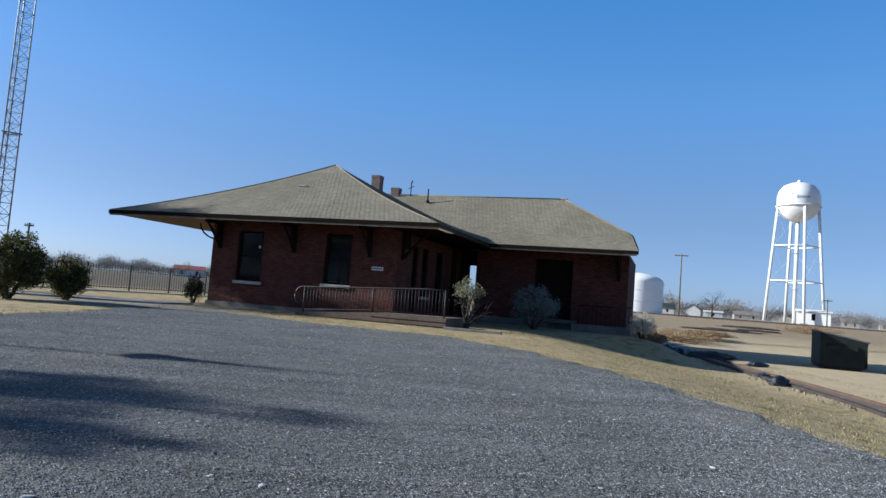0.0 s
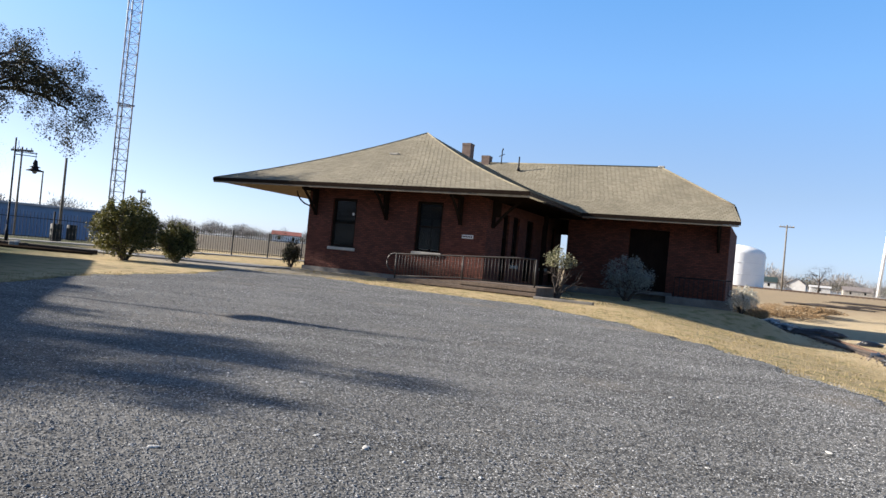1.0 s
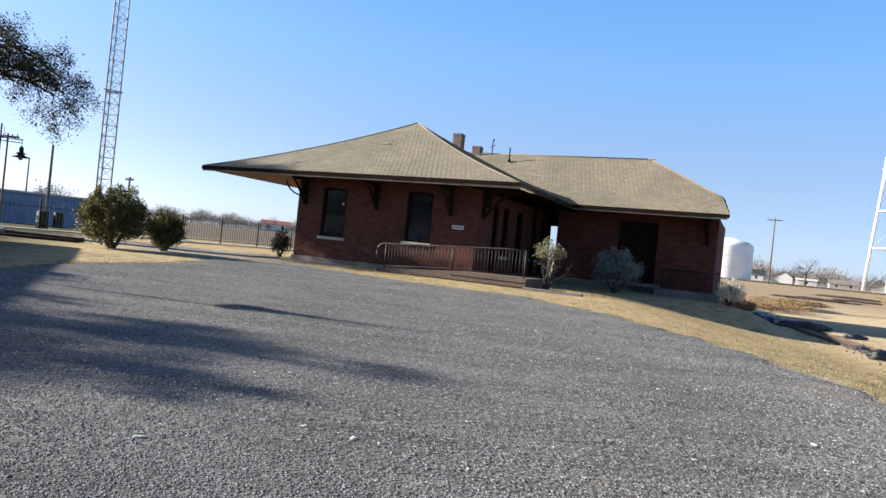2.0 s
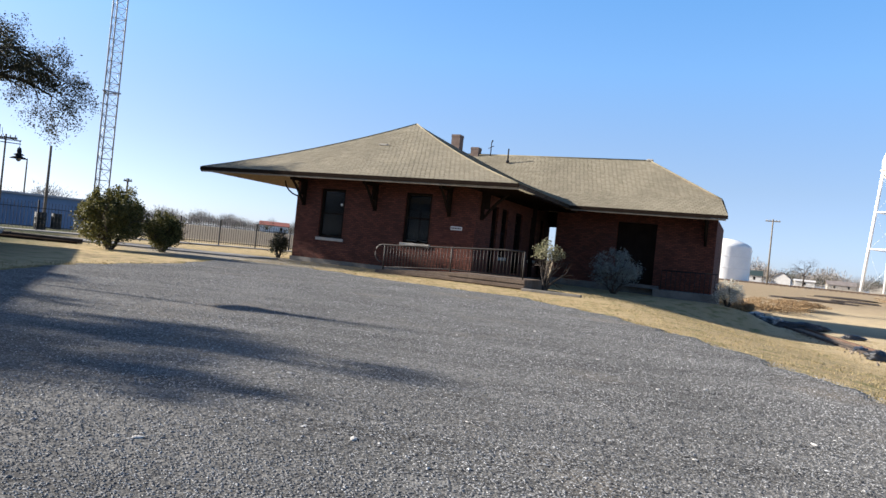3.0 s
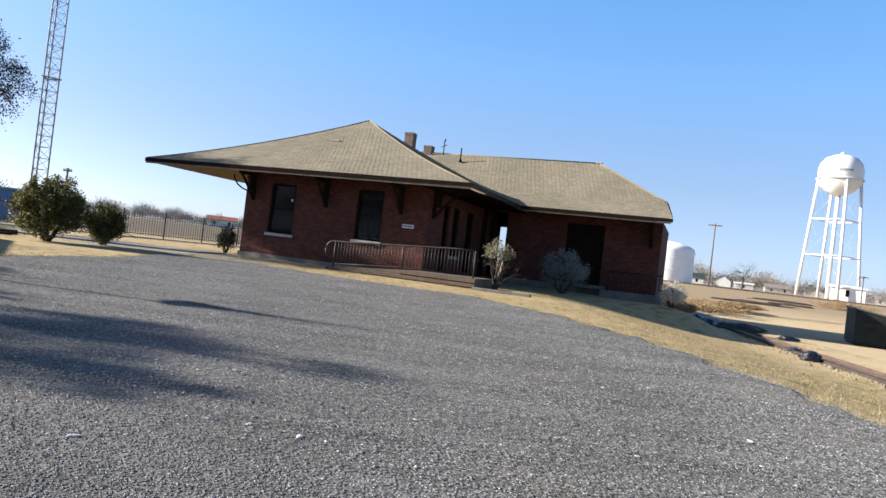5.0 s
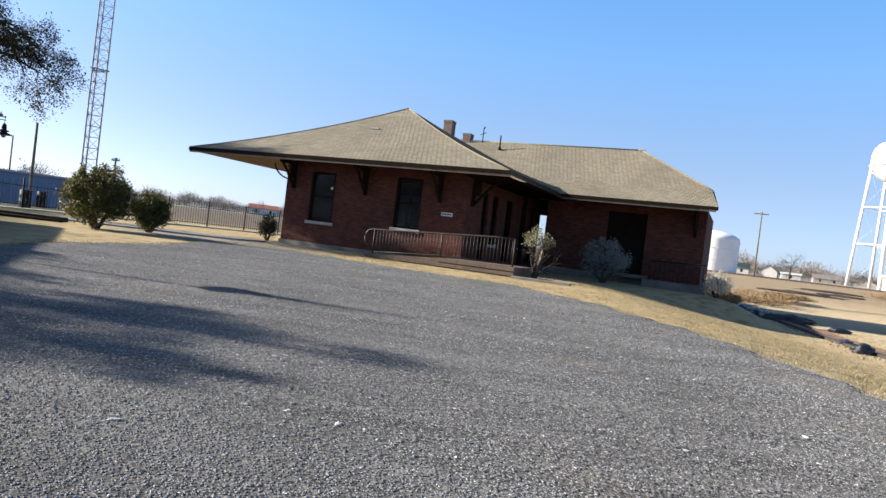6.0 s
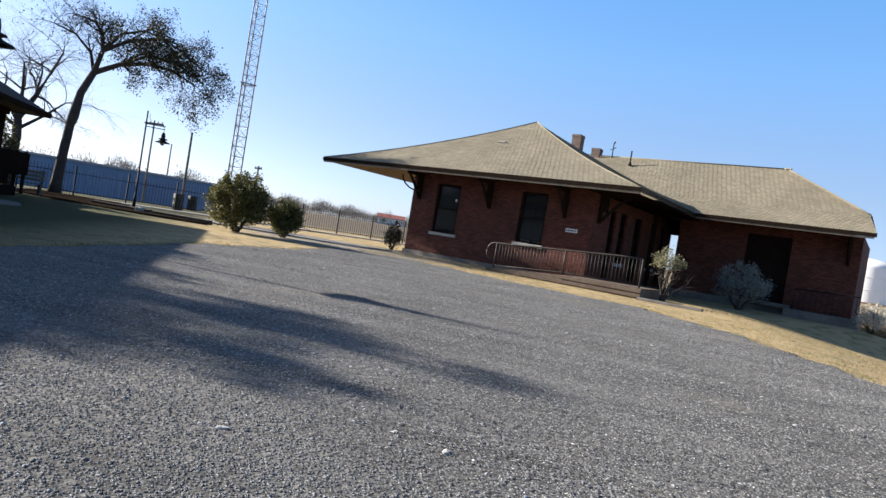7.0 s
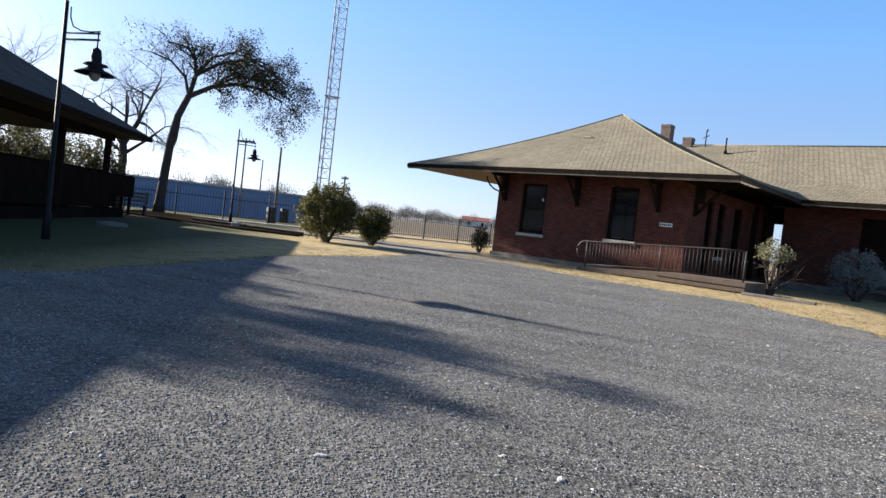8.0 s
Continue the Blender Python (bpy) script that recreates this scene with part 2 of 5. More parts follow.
def gravel_material():
    """The bed between the loose stones: crushed grey limestone with dusty patches."""
    m = worn("gravel_bed", (0.084, 0.083, 0.079), (0.150, 0.148, 0.140), 0.6, 30, 0.95, 0.0, spec=0.1)
    t = m.node_tree
    n, l = t.nodes, t.links
    p = n["Principled BSDF"]
    co, vo, ramp, mix, bp = (n.new("ShaderNode" + k) for k in ("TexCoord", "TexVoronoi", "ValToRGB", "Mix", "Bump"))
    vo.inputs["Scale"].default_value = 75
    l.new(co.outputs["Object"], vo.inputs["Vector"])
    ramp.color_ramp.elements[0].color, ramp.color_ramp.elements[1].color = (0.5, 0.5, 0.5, 1), (1.6, 1.58, 1.53, 1)
    l.new(vo.outputs["Color"], ramp.inputs["Fac"])
    mix.data_type, mix.blend_type = "RGBA", "MULTIPLY"
    mix.inputs["Factor"].default_value = 1.0
    l.new(p.inputs["Base Color"].links[0].from_socket, mix.inputs["A"])
    l.new(ramp.outputs["Color"], mix.inputs["B"])
    dust, rng, tan = n.new("ShaderNodeTexNoise"), n.new("ShaderNodeMapRange"), n.new("ShaderNodeMix")
    dust.inputs["Scale"].default_value, dust.inputs["Detail"].default_value = 0.42, 4
    l.new(co.outputs["Object"], dust.inputs["Vector"])
    rng.inputs["From Min"].default_value, rng.inputs["From Max"].default_value, rng.inputs["To Max"].default_value = 0.56, 0.72, 0.6
    l.new(dust.outputs["Fac"], rng.inputs["Value"])
    tan.data_type = "RGBA"
    tan.inputs["B"].default_value = (0.21, 0.175, 0.13, 1)
    chip, drift, map_, cr, dr, m2, m3 = (n.new("ShaderNode" + k) for k in ("TexVoronoi", "TexNoise", "Mapping", "ValToRGB", "MapRange", "Mix", "Mix"))
    chip.inputs["Scale"].default_value = 26
    l.new(co.outputs["Object"], chip.inputs["Vector"])
    cr.color_ramp.elements[0].color, cr.color_ramp.elements[1].color = (0.68, 0.68, 0.69, 1), (1.36, 1.35, 1.34, 1)
    l.new(chip.outputs["Color"], cr.inputs["Fac"])
    map_.inputs["Scale"].default_value = (0.35, 1.6, 1.0)
    map_.inputs["Rotation"].default_value = (0, 0, radians(14))
    l.new(co.outputs["Object"], map_.inputs["Vector"])
    drift.inputs["Scale"].default_value, drift.inputs["Detail"].default_value = 1.4, 7
    l.new(map_.outputs[0], drift.inputs["Vector"])
    dr.inputs["From Min"].default_value, dr.inputs["From Max"].default_value = 0.32, 0.68
    dr.inputs["To Min"].default_value, dr.inputs["To Max"].default_value = 0.74, 1.24
    l.new(drift.outputs["Fac"], dr.inputs["Value"])
    for x in (m2, m3):
        x.data_type, x.blend_type = "RGBA", "MULTIPLY"
        x.inputs["Factor"].default_value = 1.0
    l.new(mix.outputs["Result"], m2.inputs["A"])
    l.new(cr.outputs["Color"], m2.inputs["B"])
    l.new(m2.outputs["Result"], m3.inputs["A"])
    l.new(dr.outputs[0], m3.inputs["B"])
    l.new(m3.outputs["Result"], tan.inputs["A"])
    l.new(rng.outputs[0], tan.inputs["Factor"])
    l.new(tan.outputs["Result"], p.inputs["Base Color"])
    bp.invert = True
    bp.inputs["Strength"].default_value, bp.inputs["Distance"].default_value = 0.35, 0.010
    l.new(vo.outputs["Distance"], bp.inputs["Height"])
    l.new(bp.outputs["Normal"], p.inputs["Normal"])
    return m


def glass_material():
    m = shader("window_glass", (0.08, 0.085, 0.085), 0.15)
    b = m.node_tree.nodes["Principled BSDF"]
    b.inputs["Transmission Weight"].default_value = 0.9
    b.inputs["IOR"].default_value = 1.25
    return m


BRICK = brick_wall_material()
LAWN = field_material()
GRAVEL = gravel_material()
GLASS = glass_material()
SHINGLES = island_material("shingle_tabs", (0.178, 0.157, 0.108), (0.225, 0.198, 0.140), 0.95, stain=0.14)
STONES = island_material("loose_stone", (0.056, 0.0565, 0.055), (0.310, 0.308, 0.297), 0.9, stain=0.28)
chip = STONES.node_tree.nodes["Color Ramp"].color_ramp.elements
chip[1].position = 0.965
chip.new(0.985).color = (0.52, 0.515, 0.49, 1)
WHITESTONE = worn("white_stone", (0.36, 0.35, 0.32), (0.52, 0.50, 0.46), 20, 120, 0.9, 0.3)
STRAW = island_material("grass_blades", (0.20, 0.160, 0.072), (0.37, 0.295, 0.155), 0.9, 0.25)
OLIVE = island_material("olive_leaves", (0.030, 0.040, 0.010), (0.17, 0.15, 0.045), 0.6, 0.3)
DARKLEAF = island_material("dark_leaves", (0.014, 0.017, 0.008), (0.052, 0.050, 0.022), 0.6, 0.25)
SAGE = island_material("sage_leaves", (0.10, 0.12, 0.115), (0.24, 0.27, 0.25), 0.8, 0.2)
PALE = island_material("pale_leaves", (0.30, 0.29, 0.24), (0.58, 0.56, 0.48), 0.8, 0.2)
ROSE = island_material("yellowed_leaves", (0.085, 0.092, 0.042), (0.33, 0.31, 0.195), 0.7, 0.3)
TWIGS = island_material("bare_twigs", (0.13, 0.118, 0.105), (0.25, 0.228, 0.205), 0.95)
BARK = worn("bark", (0.032, 0.025, 0.021), (0.072, 0.058, 0.048), 4, 30, 0.95, 0.9, depth=0.03)
BLUEMETAL = worn("blue_metal_siding", (0.12, 0.21, 0.33), (0.17, 0.26, 0.38), 0.6, 10, 0.5, 0.1)
RUST = worn("rusty_steel", (0.065, 0.040, 0.028), (0.13, 0.080, 0.055), 5, 60, 0.9, 0.5)
PLASTIC = worn("black_plastic", (0.012, 0.013, 0.016), (0.030, 0.032, 0.037), 6, 40, 0.38, 0.6, depth=0.03, spec=0.5)
BALLAST = worn("track_ballast", (0.22, 0.18, 0.14), (0.38, 0.32, 0.25), 2, 25, 0.95, 0.6)
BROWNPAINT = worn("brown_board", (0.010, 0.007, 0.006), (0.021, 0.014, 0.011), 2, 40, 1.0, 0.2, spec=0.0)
HOUSEWHITE = worn("house_siding", (0.42, 0.41, 0.39), (0.56, 0.55, 0.52), 0.5, 12, 0.8, 0.1)
HOUSEROOF = worn("house_roof", (0.14, 0.12, 0.11), (0.24, 0.21, 0.19), 0.5, 12, 0.9, 0.1)
REDROOF = worn("red_roof", (0.22, 0.07, 0.05), (0.30, 0.11, 0.08), 0.5, 12, 0.8, 0.1)
GREENROOF = worn("dark_green_roof", (0.020, 0.035, 0.035), (0.04, 0.06, 0.06), 0.5, 12, 0.6, 0.1)
OLDBRICK = worn("weathered_brick", (0.11, 0.075, 0.060), (0.20, 0.15, 0.125), 6, 50, 0.95, 0.5)
FOOTING = worn("dark_concrete", (0.10, 0.092, 0.080), (0.19, 0.175, 0.155), 2, 40, 0.95, 0.4)
RAILPAINT = worn("worn_rail_paint", (0.022, 0.019, 0.017), (0.045, 0.038, 0.033), 8, 60, 0.6, 0.2)
BINSTEEL = worn("black_green_steel", (0.010, 0.014, 0.013), (0.022, 0.027, 0.025), 3, 40, 0.7, 0.2, spec=0.2)
OLDSHINGLE = worn("old_grey_shingle", (0.070, 0.064, 0.058), (0.125, 0.115, 0.105), 1.5, 40, 1.0, 0.4, spec=0.0)
RUBBLE = island_material("broken_stone", (0.08, 0.06, 0.045), (0.27, 0.225, 0.175), 0.95)
TANKWHITE = worn("white_tank_paint", (0.78, 0.77, 0.73), (0.88, 0.87, 0.83), 0.5, 8, 0.6, 0.05)
DRYWEED = island_material("dry_weeds", (0.20, 0.130, 0.066), (0.40, 0.280, 0.155), 0.95, 0.2)
LIDPLASTIC = worn("grey_plastic", (0.07, 0.075, 0.078), (0.13, 0.135, 0.14), 4, 30, 0.6, 0.2)
RAMPWOOD = worn("ramp_timber", (0.085, 0.062, 0.045), (0.16, 0.12, 0.09), 5, 40, 0.9, 0.4)
HIPCAP = worn("hip_cap_shingle", (0.16, 0.14, 0.09), (0.22, 0.19, 0.125), 4, 40, 0.95, 0.3)
DIRT = worn("brown_dirt", (0.11, 0.078, 0.052), (0.20, 0.15, 0.105), 2, 25, 0.95, 0.7)
MULCH = worn("dark_mulch", (0.016, 0.012, 0.009), (0.045, 0.034, 0.025), 3, 30, 1.0, 0.9, depth=0.04, spec=0.0)
LETTER = shader("faded_blue_lettering", (0.30, 0.36, 0.42), 0.6)
SIGNPAPER = worn("sign_white", (0.66, 0.65, 0.62), (0.75, 0.74, 0.71), 5, 60, 0.6, 0.05)
LAMPGLASS = worn("frosted_lamp_glass", (0.20, 0.20, 0.20), (0.30, 0.30, 0.29), 10, 60, 0.3, 0.05)


# ---- ground ----
def smooth(a):
    a = min(1.0, max(0.0, a))
    return a * a * (3 - 2 * a)


def height(x, y):
    """The lie of the land: a level yard, lower ground by the tracks and behind the fence, rising slowly far off."""
    far = math.hypot(x, y)
    z = 1.15 * smooth((far - 55) / 75)
    z -= 0.75 * smooth((x - 2.5) / 7.0) * (1 - smooth((y - 25.5) / 3) * smooth((11.0 - x) / 2.5)) * smooth((y - 2) / 8) * (1 - smooth((far - 40) / 25))
    z -= 1.2 * smooth(1 - math.hypot((x + 46) / 22, (y - 52) / 26))
    return z


def ground_sheet():
    bm = bmesh.new()
    rings = [0.8 * k for k in range(1, 76)] + [60 * 1.12 ** k for k in range(1, 38)] + [4500]
    n = 200
    last = [bm.verts.new((0, 0, 0))]
    for r in rings:
        ring = []
        for k in range(n):
            x, y = r * math.cos(k * math.tau / n), r * math.sin(k * math.tau / n)
            rough = 0.03 * noise.noise((x * 0.35, y * 0.35, 0)) if 6 < r < 60 else 0.0
            ring.append(bm.verts.new((x, y, height(x, y) + rough - 0.02)))
        for k in range(n):
            q = [last[k % len(last)], ring[k], ring[(k + 1) % n]] + ([last[(k + 1) % n]] if len(last) > 1 else [])
            bm.faces.new(q).smooth = True
        last = ring
    return bm


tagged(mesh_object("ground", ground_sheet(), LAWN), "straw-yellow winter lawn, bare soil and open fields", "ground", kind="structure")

# the gravel lot's outline
LOT = [(-8.9, 13.4), (-8.7, 17), (-9.6, 21.6), (-7.6, 22.3), (-6.1, 21.5), (-4.4, 20.3), (0.1, 18.1), (1.5, 15.6), (2.3, 13.6), (2.95, 11.8), (3.3, 10.3), (3.65, 8.0), (3.85, 5.8), (4.3, 3), (5, -9), (-14, -9), (-12, -2), (-9.5, 2.4), (-7.3, 6.2), (-8.2, 10)]


def in_lot(x, y):
    inside = False
    for (ax, ay), (bx, by) in zip(LOT, LOT[1:] + LOT[:1]):
        if (ay > y) != (by > y) and x < (bx - ax) * (y - ay) / (by - ay) + ax:
            inside = not inside
    return inside


def lot_outline(step=0.12, ragged=0.34):
    out = []
    for (ax, ay), (bx, by) in zip(LOT, LOT[1:] + LOT[:1]):
        d = math.hypot(bx - ax, by - ay)
        k = max(1, int(d / step))
        for i in range(k):
            x, y = ax + (bx - ax) * i / k, ay + (by - ay) * i / k
            w = ragged * noise.noise((x * 1.3, y * 1.3, 3.0)) + 0.5 * ragged * noise.noise((x * 5, y * 5, 9.0))
            out.append((x + w, y + w))
    return out


bm = bmesh.new()
outline = lot_outline()
rim_top = [bm.verts.new((x, y, height(x, y) + 0.028)) for x, y in outline]
bm.faces.new(rim_top)
bmesh.ops.triangulate(bm, faces=bm.faces[:])
# the edge thins out and runs under the grass
turning = 1 if sum(a[0] * b[1] - b[0] * a[1] for a, b in zip(outline, outline[1:] + outline[:1])) > 0 else -1
rim_low = []
for k, (x, y) in enumerate(outline):
    (ax, ay), (bx, by) = outline[k - 3], outline[(k + 3) % len(outline)]
    d = math.hypot(bx - ax, by - ay)
    x, y = x + 0.26 * turning * (by - ay) / d, y - 0.26 * turning * (bx - ax) / d
    rim_low.append(bm.verts.new((x, y, height(x, y) - 0.04)))
for k in range(len(outline)):
    bm.faces.new((rim_top[k - 1], rim_top[k], rim_low[k], rim_low[k - 1]))
bmesh.ops.recalc_face_normals(bm, faces=bm.faces[:])
if sum(f.normal.z for f in bm.faces) < 0:
    bmesh.ops.reverse_faces(bm, faces=bm.faces[:])
tagged(mesh_object("gravel_lot", bm, GRAVEL), "grey crushed limestone parking lot with dusty patches", "gravel lot", kind="structure")


def scatter_mesh(name, verts, faces, material):
    me = bpy.data.meshes.new(name)
    me.from_pydata(verts, [], faces)
    me.materials.append(material)
    return new(name, me)


def loose_stones(count):
    """Crushed stones, thickest close to the path."""
    verts, faces = [], []
    rng = random.Random(4)
    while len(verts) < count * 6:
        r = 0.2 + 21.9 * rng.random() ** 1.5
        a = rng.uniform(radians(48), radians(158)) if rng.random() < 0.86 else rng.random() * math.tau
        x, y = r * math.cos(a), r * math.sin(a)
        if not in_lot(x + rng.gauss(0, 0.16), y + rng.gauss(0, 0.16)):
            continue
        sz = rng.uniform(0.0033, 0.0078) * (1 + 0.07 * r) * (2.0 if rng.random() < 0.015 else 1)
        t = rng.random() * math.tau
        c, s = math.cos(t) * sz, math.sin(t) * sz
        f, h = rng.uniform(0.5, 0.9), sz * rng.uniform(0.22, 0.5)
        z = 0.03 if in_lot(x, y) else height(x, y) - 0.005
        b = len(verts)
        verts += [(x + c, y + s, z), (x - s * f, y + c * f, z + 0.2 * h), (x - c, y - s, z), (x + s * f, y - c * f, z + 0.1 * h), (x + 0.3 * c, y + 0.2 * s, z + h), (x, y, z - 0.01)]
        faces += [(b, b + 1, b + 4), (b + 1, b + 2, b + 4), (b + 2, b + 3, b + 4), (b + 3, b, b + 4)]
    return verts, faces


tagged(scatter_mesh("gravel", *loose_stones(400000), STONES), "loose angular grey limestone chips on the lot", "gravel", kind="stuff")


def pebble(name, x, y, size, seed):
    bm = bmesh.new()
    bmesh.ops.create_icosphere(bm, subdivisions=2, radius=1)
    for v in bm.verts:
        v.co *= 1 + 0.35 * noise.noise(v.co * 1.3 + Vector((seed * 7.1, 0, 0)))
        v.co = Vector((v.co.x * size, v.co.y * size * 0.62, v.co.z * size * 0.26))
    ob = mesh_object(name, bm, WHITESTONE)
    ob.location, ob.rotation_euler = (x, y, 0.03 + size * 0.06), (0, 0, seed * 1.7)
    return tagged(ob, "pale limestone pebble lying on the gravel", "stone", "white pebbles")


for k, (x, y, sz) in enumerate(((-1.69, 5.08, 0.035), (-0.85, 3.64, 0.045), (1.25, 6.30, 0.04), (1.96, 4.87, 0.04), (-1.79, 3.2, 0.04), (0.27, 10.0, 0.04), (1.73, 6.6, 0.04),
                                (-0.3, 4.3, 0.02), (0.5, 4.6, 0.022), (1.0, 4.1, 0.025), (-2.6, 4.4, 0.02), (0.9, 7.8, 0.03))):
    pebble("pebble", x, y, sz * 0.72, k)


def grass_blades(count):
    """Short dry tufts over the lawn near the lot and thickest along its edge."""
    verts, faces = [], []
    rng = random.Random(8)
    rim = [p for p in outline if p[1] > 3]
    while len(faces) < count:
        if rng.random() < 0.45:
            px, py = rng.choice(rim)
            x, y = px + rng.gauss(0, 0.16), py + rng.gauss(0, 0.16)
        else:
            y = 4 + 24 * rng.random()
            x = rng.uniform(-10, 14)
            if in_lot(x, y) or (x - y * 0.1 < -9.9 and y > 28):
                continue
        z = height(x, y) - 0.02
        for _ in range(5):
            a, h = rng.random() * math.tau, rng.uniform(0.012, 0.042)
            bx, by = x + rng.gauss(0, 0.07), y + rng.gauss(0, 0.07)
            w = rng.uniform(0.004, 0.009)
            b = len(verts)
            lean = rng.uniform(0, 0.8) * h
            verts += [(bx + w * math.cos(a), by + w * math.sin(a), z), (bx - w * math.cos(a), by - w * math.sin(a), z), (bx - lean * math.sin(a), by + lean * math.cos(a), z + h)]
            faces.append((b, b + 1, b + 2))
    return verts, faces


tagged(scatter_mesh("grass", *grass_blades(150000), STRAW), "short dry straw-coloured grass tufts with green patches", "grass", kind="stuff")

# concrete walk towards the depot and the edging of the planted strip
def walk_slab(name, corners, z0, z1, material, label, category, kind="structure"):
    bm = bmesh.new()
    low, up = [bm.verts.new((x, y, z0)) for x, y in corners], [bm.verts.new((x, y, z1)) for x, y in corners]
    bm.faces.new(up)
    n = len(up)
    for i in range(n):
        bm.faces.new((low[i], low[(i + 1) % n], up[(i + 1) % n], up[i]))
    bmesh.ops.recalc_face_normals(bm, faces=bm.faces[:])
    return tagged(mesh_object(name, bm, material), label, category, kind=kind)


walk_slab("pavement", [(-22, 23.6), (-15, 24.6), (-10.4, 25.6), (-9.9, 27.6), (-15, 27.0), (-22, 25.4)], -0.1, 0.045, CONCRETE, "pale worn concrete walk leading to the depot", "pavement")
walk_slab("pavement", [(-30, 24.2), (-29, 23.0), (-12.6, 43.6), (-13.8, 44.6)], -0.1, 0.03, CONCRETE, "narrow pale concrete strip under the iron fence", "pavement")
walk_slab("planting_bed", [(-25.5, 22.6), (-19.0, 21.6), (-15.4, 22.5), (-16.2, 23.2), (-20.0, 24.6), (-24.6, 28.4), (-28.6, 27.2)], -0.1, 0.05, MULCH, "dark mulched bed around the leaning tree", "planting bed")

# ---- depot ----
DEPOT = Matrix.Translation((-9.93, 29.3, 0)) @ Matrix.Rotation(radians(-18.3), 4, "Z")
EAVE = 3.71
depot = thing("depot", DEPOT, "old single-storey red brick railway depot with tan shingle hip roofs", "building")


def wall_with_openings(u0, u1, z0, z1, openings, thick, turn=None):
    """A wall along u from its outer face inwards, in upright and level pieces round the openings."""
    bm = bmesh.new()
    us = sorted({u0, u1, *(q for o in openings for q in o[:2])})
    zs = sorted({z0, z1, *(q for o in openings for q in o[2:])})
    solid = {}
    for i in range(len(us) - 1):
        for k in range(len(zs) - 1):
            cu, cz = (us[i] + us[i + 1]) / 2, (zs[k] + zs[k + 1]) / 2
            solid[i, k] = not any(a < cu < b and lo < cz < hi for a, b, lo, hi in openings)
    made = {}

    def vert(i, k, y):
        if (i, k, y) not in made:
            made[i, k, y] = bm.verts.new((us[i], y, zs[k]))
        return made[i, k, y]

    for (i, k), full in solid.items():
        if not full:
            continue
        c = [(i, k), (i + 1, k), (i + 1, k + 1), (i, k + 1)]
        bm.faces.new([vert(*p, 0) for p in c])
        bm.faces.new([vert(*p, thick) for p in c[::-1]])
        for (p, q), other in zip(zip(c, c[1:] + c[:1]), ((i, k - 1), (i + 1, k), (i, k + 1), (i - 1, k))):
            if not solid.get(other, False):
                bm.faces.new((vert(*q, 0), vert(*p, 0), vert(*p, thick), vert(*q, thick)))
    bmesh.ops.recalc_face_normals(bm, faces=bm.faces[:])
    if turn is not None:
        bmesh.ops.transform(bm, matrix=turn, verts=bm.verts[:])
    return bm


def window_unit(m, width, high, rows=2, sill=True, name="window", frame_material=None):
    """A sash window in its opening: outer frame, meeting rail, panes and stone sill; m puts its lower outer left corner."""
    frame_material = frame_material or TRIM
    bm = bmesh.new()
    t = 0.09
    for q in ((0, t, 0.08, 0.2, 0, high), (width - t, width, 0.08, 0.2, 0, high), (t, width - t, 0.08, 0.2, 0, t), (t, width - t, 0.08, 0.2, high - t, high)):
        box(bm, *q)
    bmesh.ops.transform(bm, matrix=m, verts=bm.verts[:])
    win = part(name, bm, frame_material, depot, "dark-framed sash window")
    for r in range(rows):
        a, b = t + (high - 2 * t) * r / rows, t + (high - 2 * t) * (r + 1) / rows
        bm = bmesh.new()
        box(bm, t, width - t, 0.13 + 0.03 * r, 0.138 + 0.03 * r, a + 0.02, b - 0.02)
        bmesh.ops.transform(bm, matrix=m, verts=bm.verts[:])
        part("pane", bm, GLASS, win, "dusty glass pane").visible_shadow = False
        if r:
            bm = bmesh.new()
            box(bm, t, width - t, 0.11, 0.19, a - 0.03, a + 0.03)
            bmesh.ops.transform(bm, matrix=m, verts=bm.verts[:])
            part("meeting_rail", bm, frame_material, win)
    if sill:
        bm = boxed(-0.08, width + 0.08, -0.07, 0.12, -0.13, -0.002, 0.012)
        bmesh.ops.transform(bm, matrix=m, verts=bm.verts[:])
        part("sill", bm, SILL, win, "pale stone sill")
    return win


def curtain(m, width, high):
    """Gathered curtain halves that hang inside a window."""
    for k, (x0, x1) in enumerate(((0.10, width * 0.47), (width * 0.53, width - 0.10))):
        bm = bmesh.new()
        n = 22
        rows = []
        for i in range(n + 1):
            x = x0 + (x1 - x0) * i / n
            y = 0.27 + 0.025 * math.sin(i * 1.9 + k)
            rows.append([bm.verts.new((x, y + e, z)) for e, z in ((0, 0.06), (0, high), (0.006, high), (0.006, 0.06))])
        for r, q in zip(rows, rows[1:]):
            for a in range(4):
                bm.faces.new((r[a], q[a], q[(a + 1) % 4], r[(a + 1) % 4]))
        bm.faces.new(rows[0][::-1])
        bm.faces.new(rows[-1])
        bmesh.ops.transform(bm, matrix=m, verts=bm.verts[:])
        part("curtain", bm, SIGNPAPER, depot, "pale gathered curtain")


at = Matrix.Translation
SIDE = Matrix.Translation((8.55, 0, 0)) @ Matrix.Rotation(radians(90), 4, "Z")
front_open = [(1.28, 2.5, 1.10, 3.22), (5.42, 6.6, 1.22, 3.28)]
front_wall = part("wall", wall_with_openings(0, 8.55, 0, 3.66, front_open, 0.3), BRICK, depot, "dark red brick wall")
for a, b, lo, hi in front_open:
    window_unit(at((a, 0, lo)), b - a, hi - lo)
curtain(at((5.42, 0, 1.22)), 1.18, 1.35)
side_open = [(1.8, 2.5, 0.32, 3.1), (3.0, 3.8, 1.0, 3.1), (4.85, 5.9, 0.32, 3.1), (7.2, 8.2, 1.0, 3.1), (8.9, 9.5, 0.32, 3.1)]
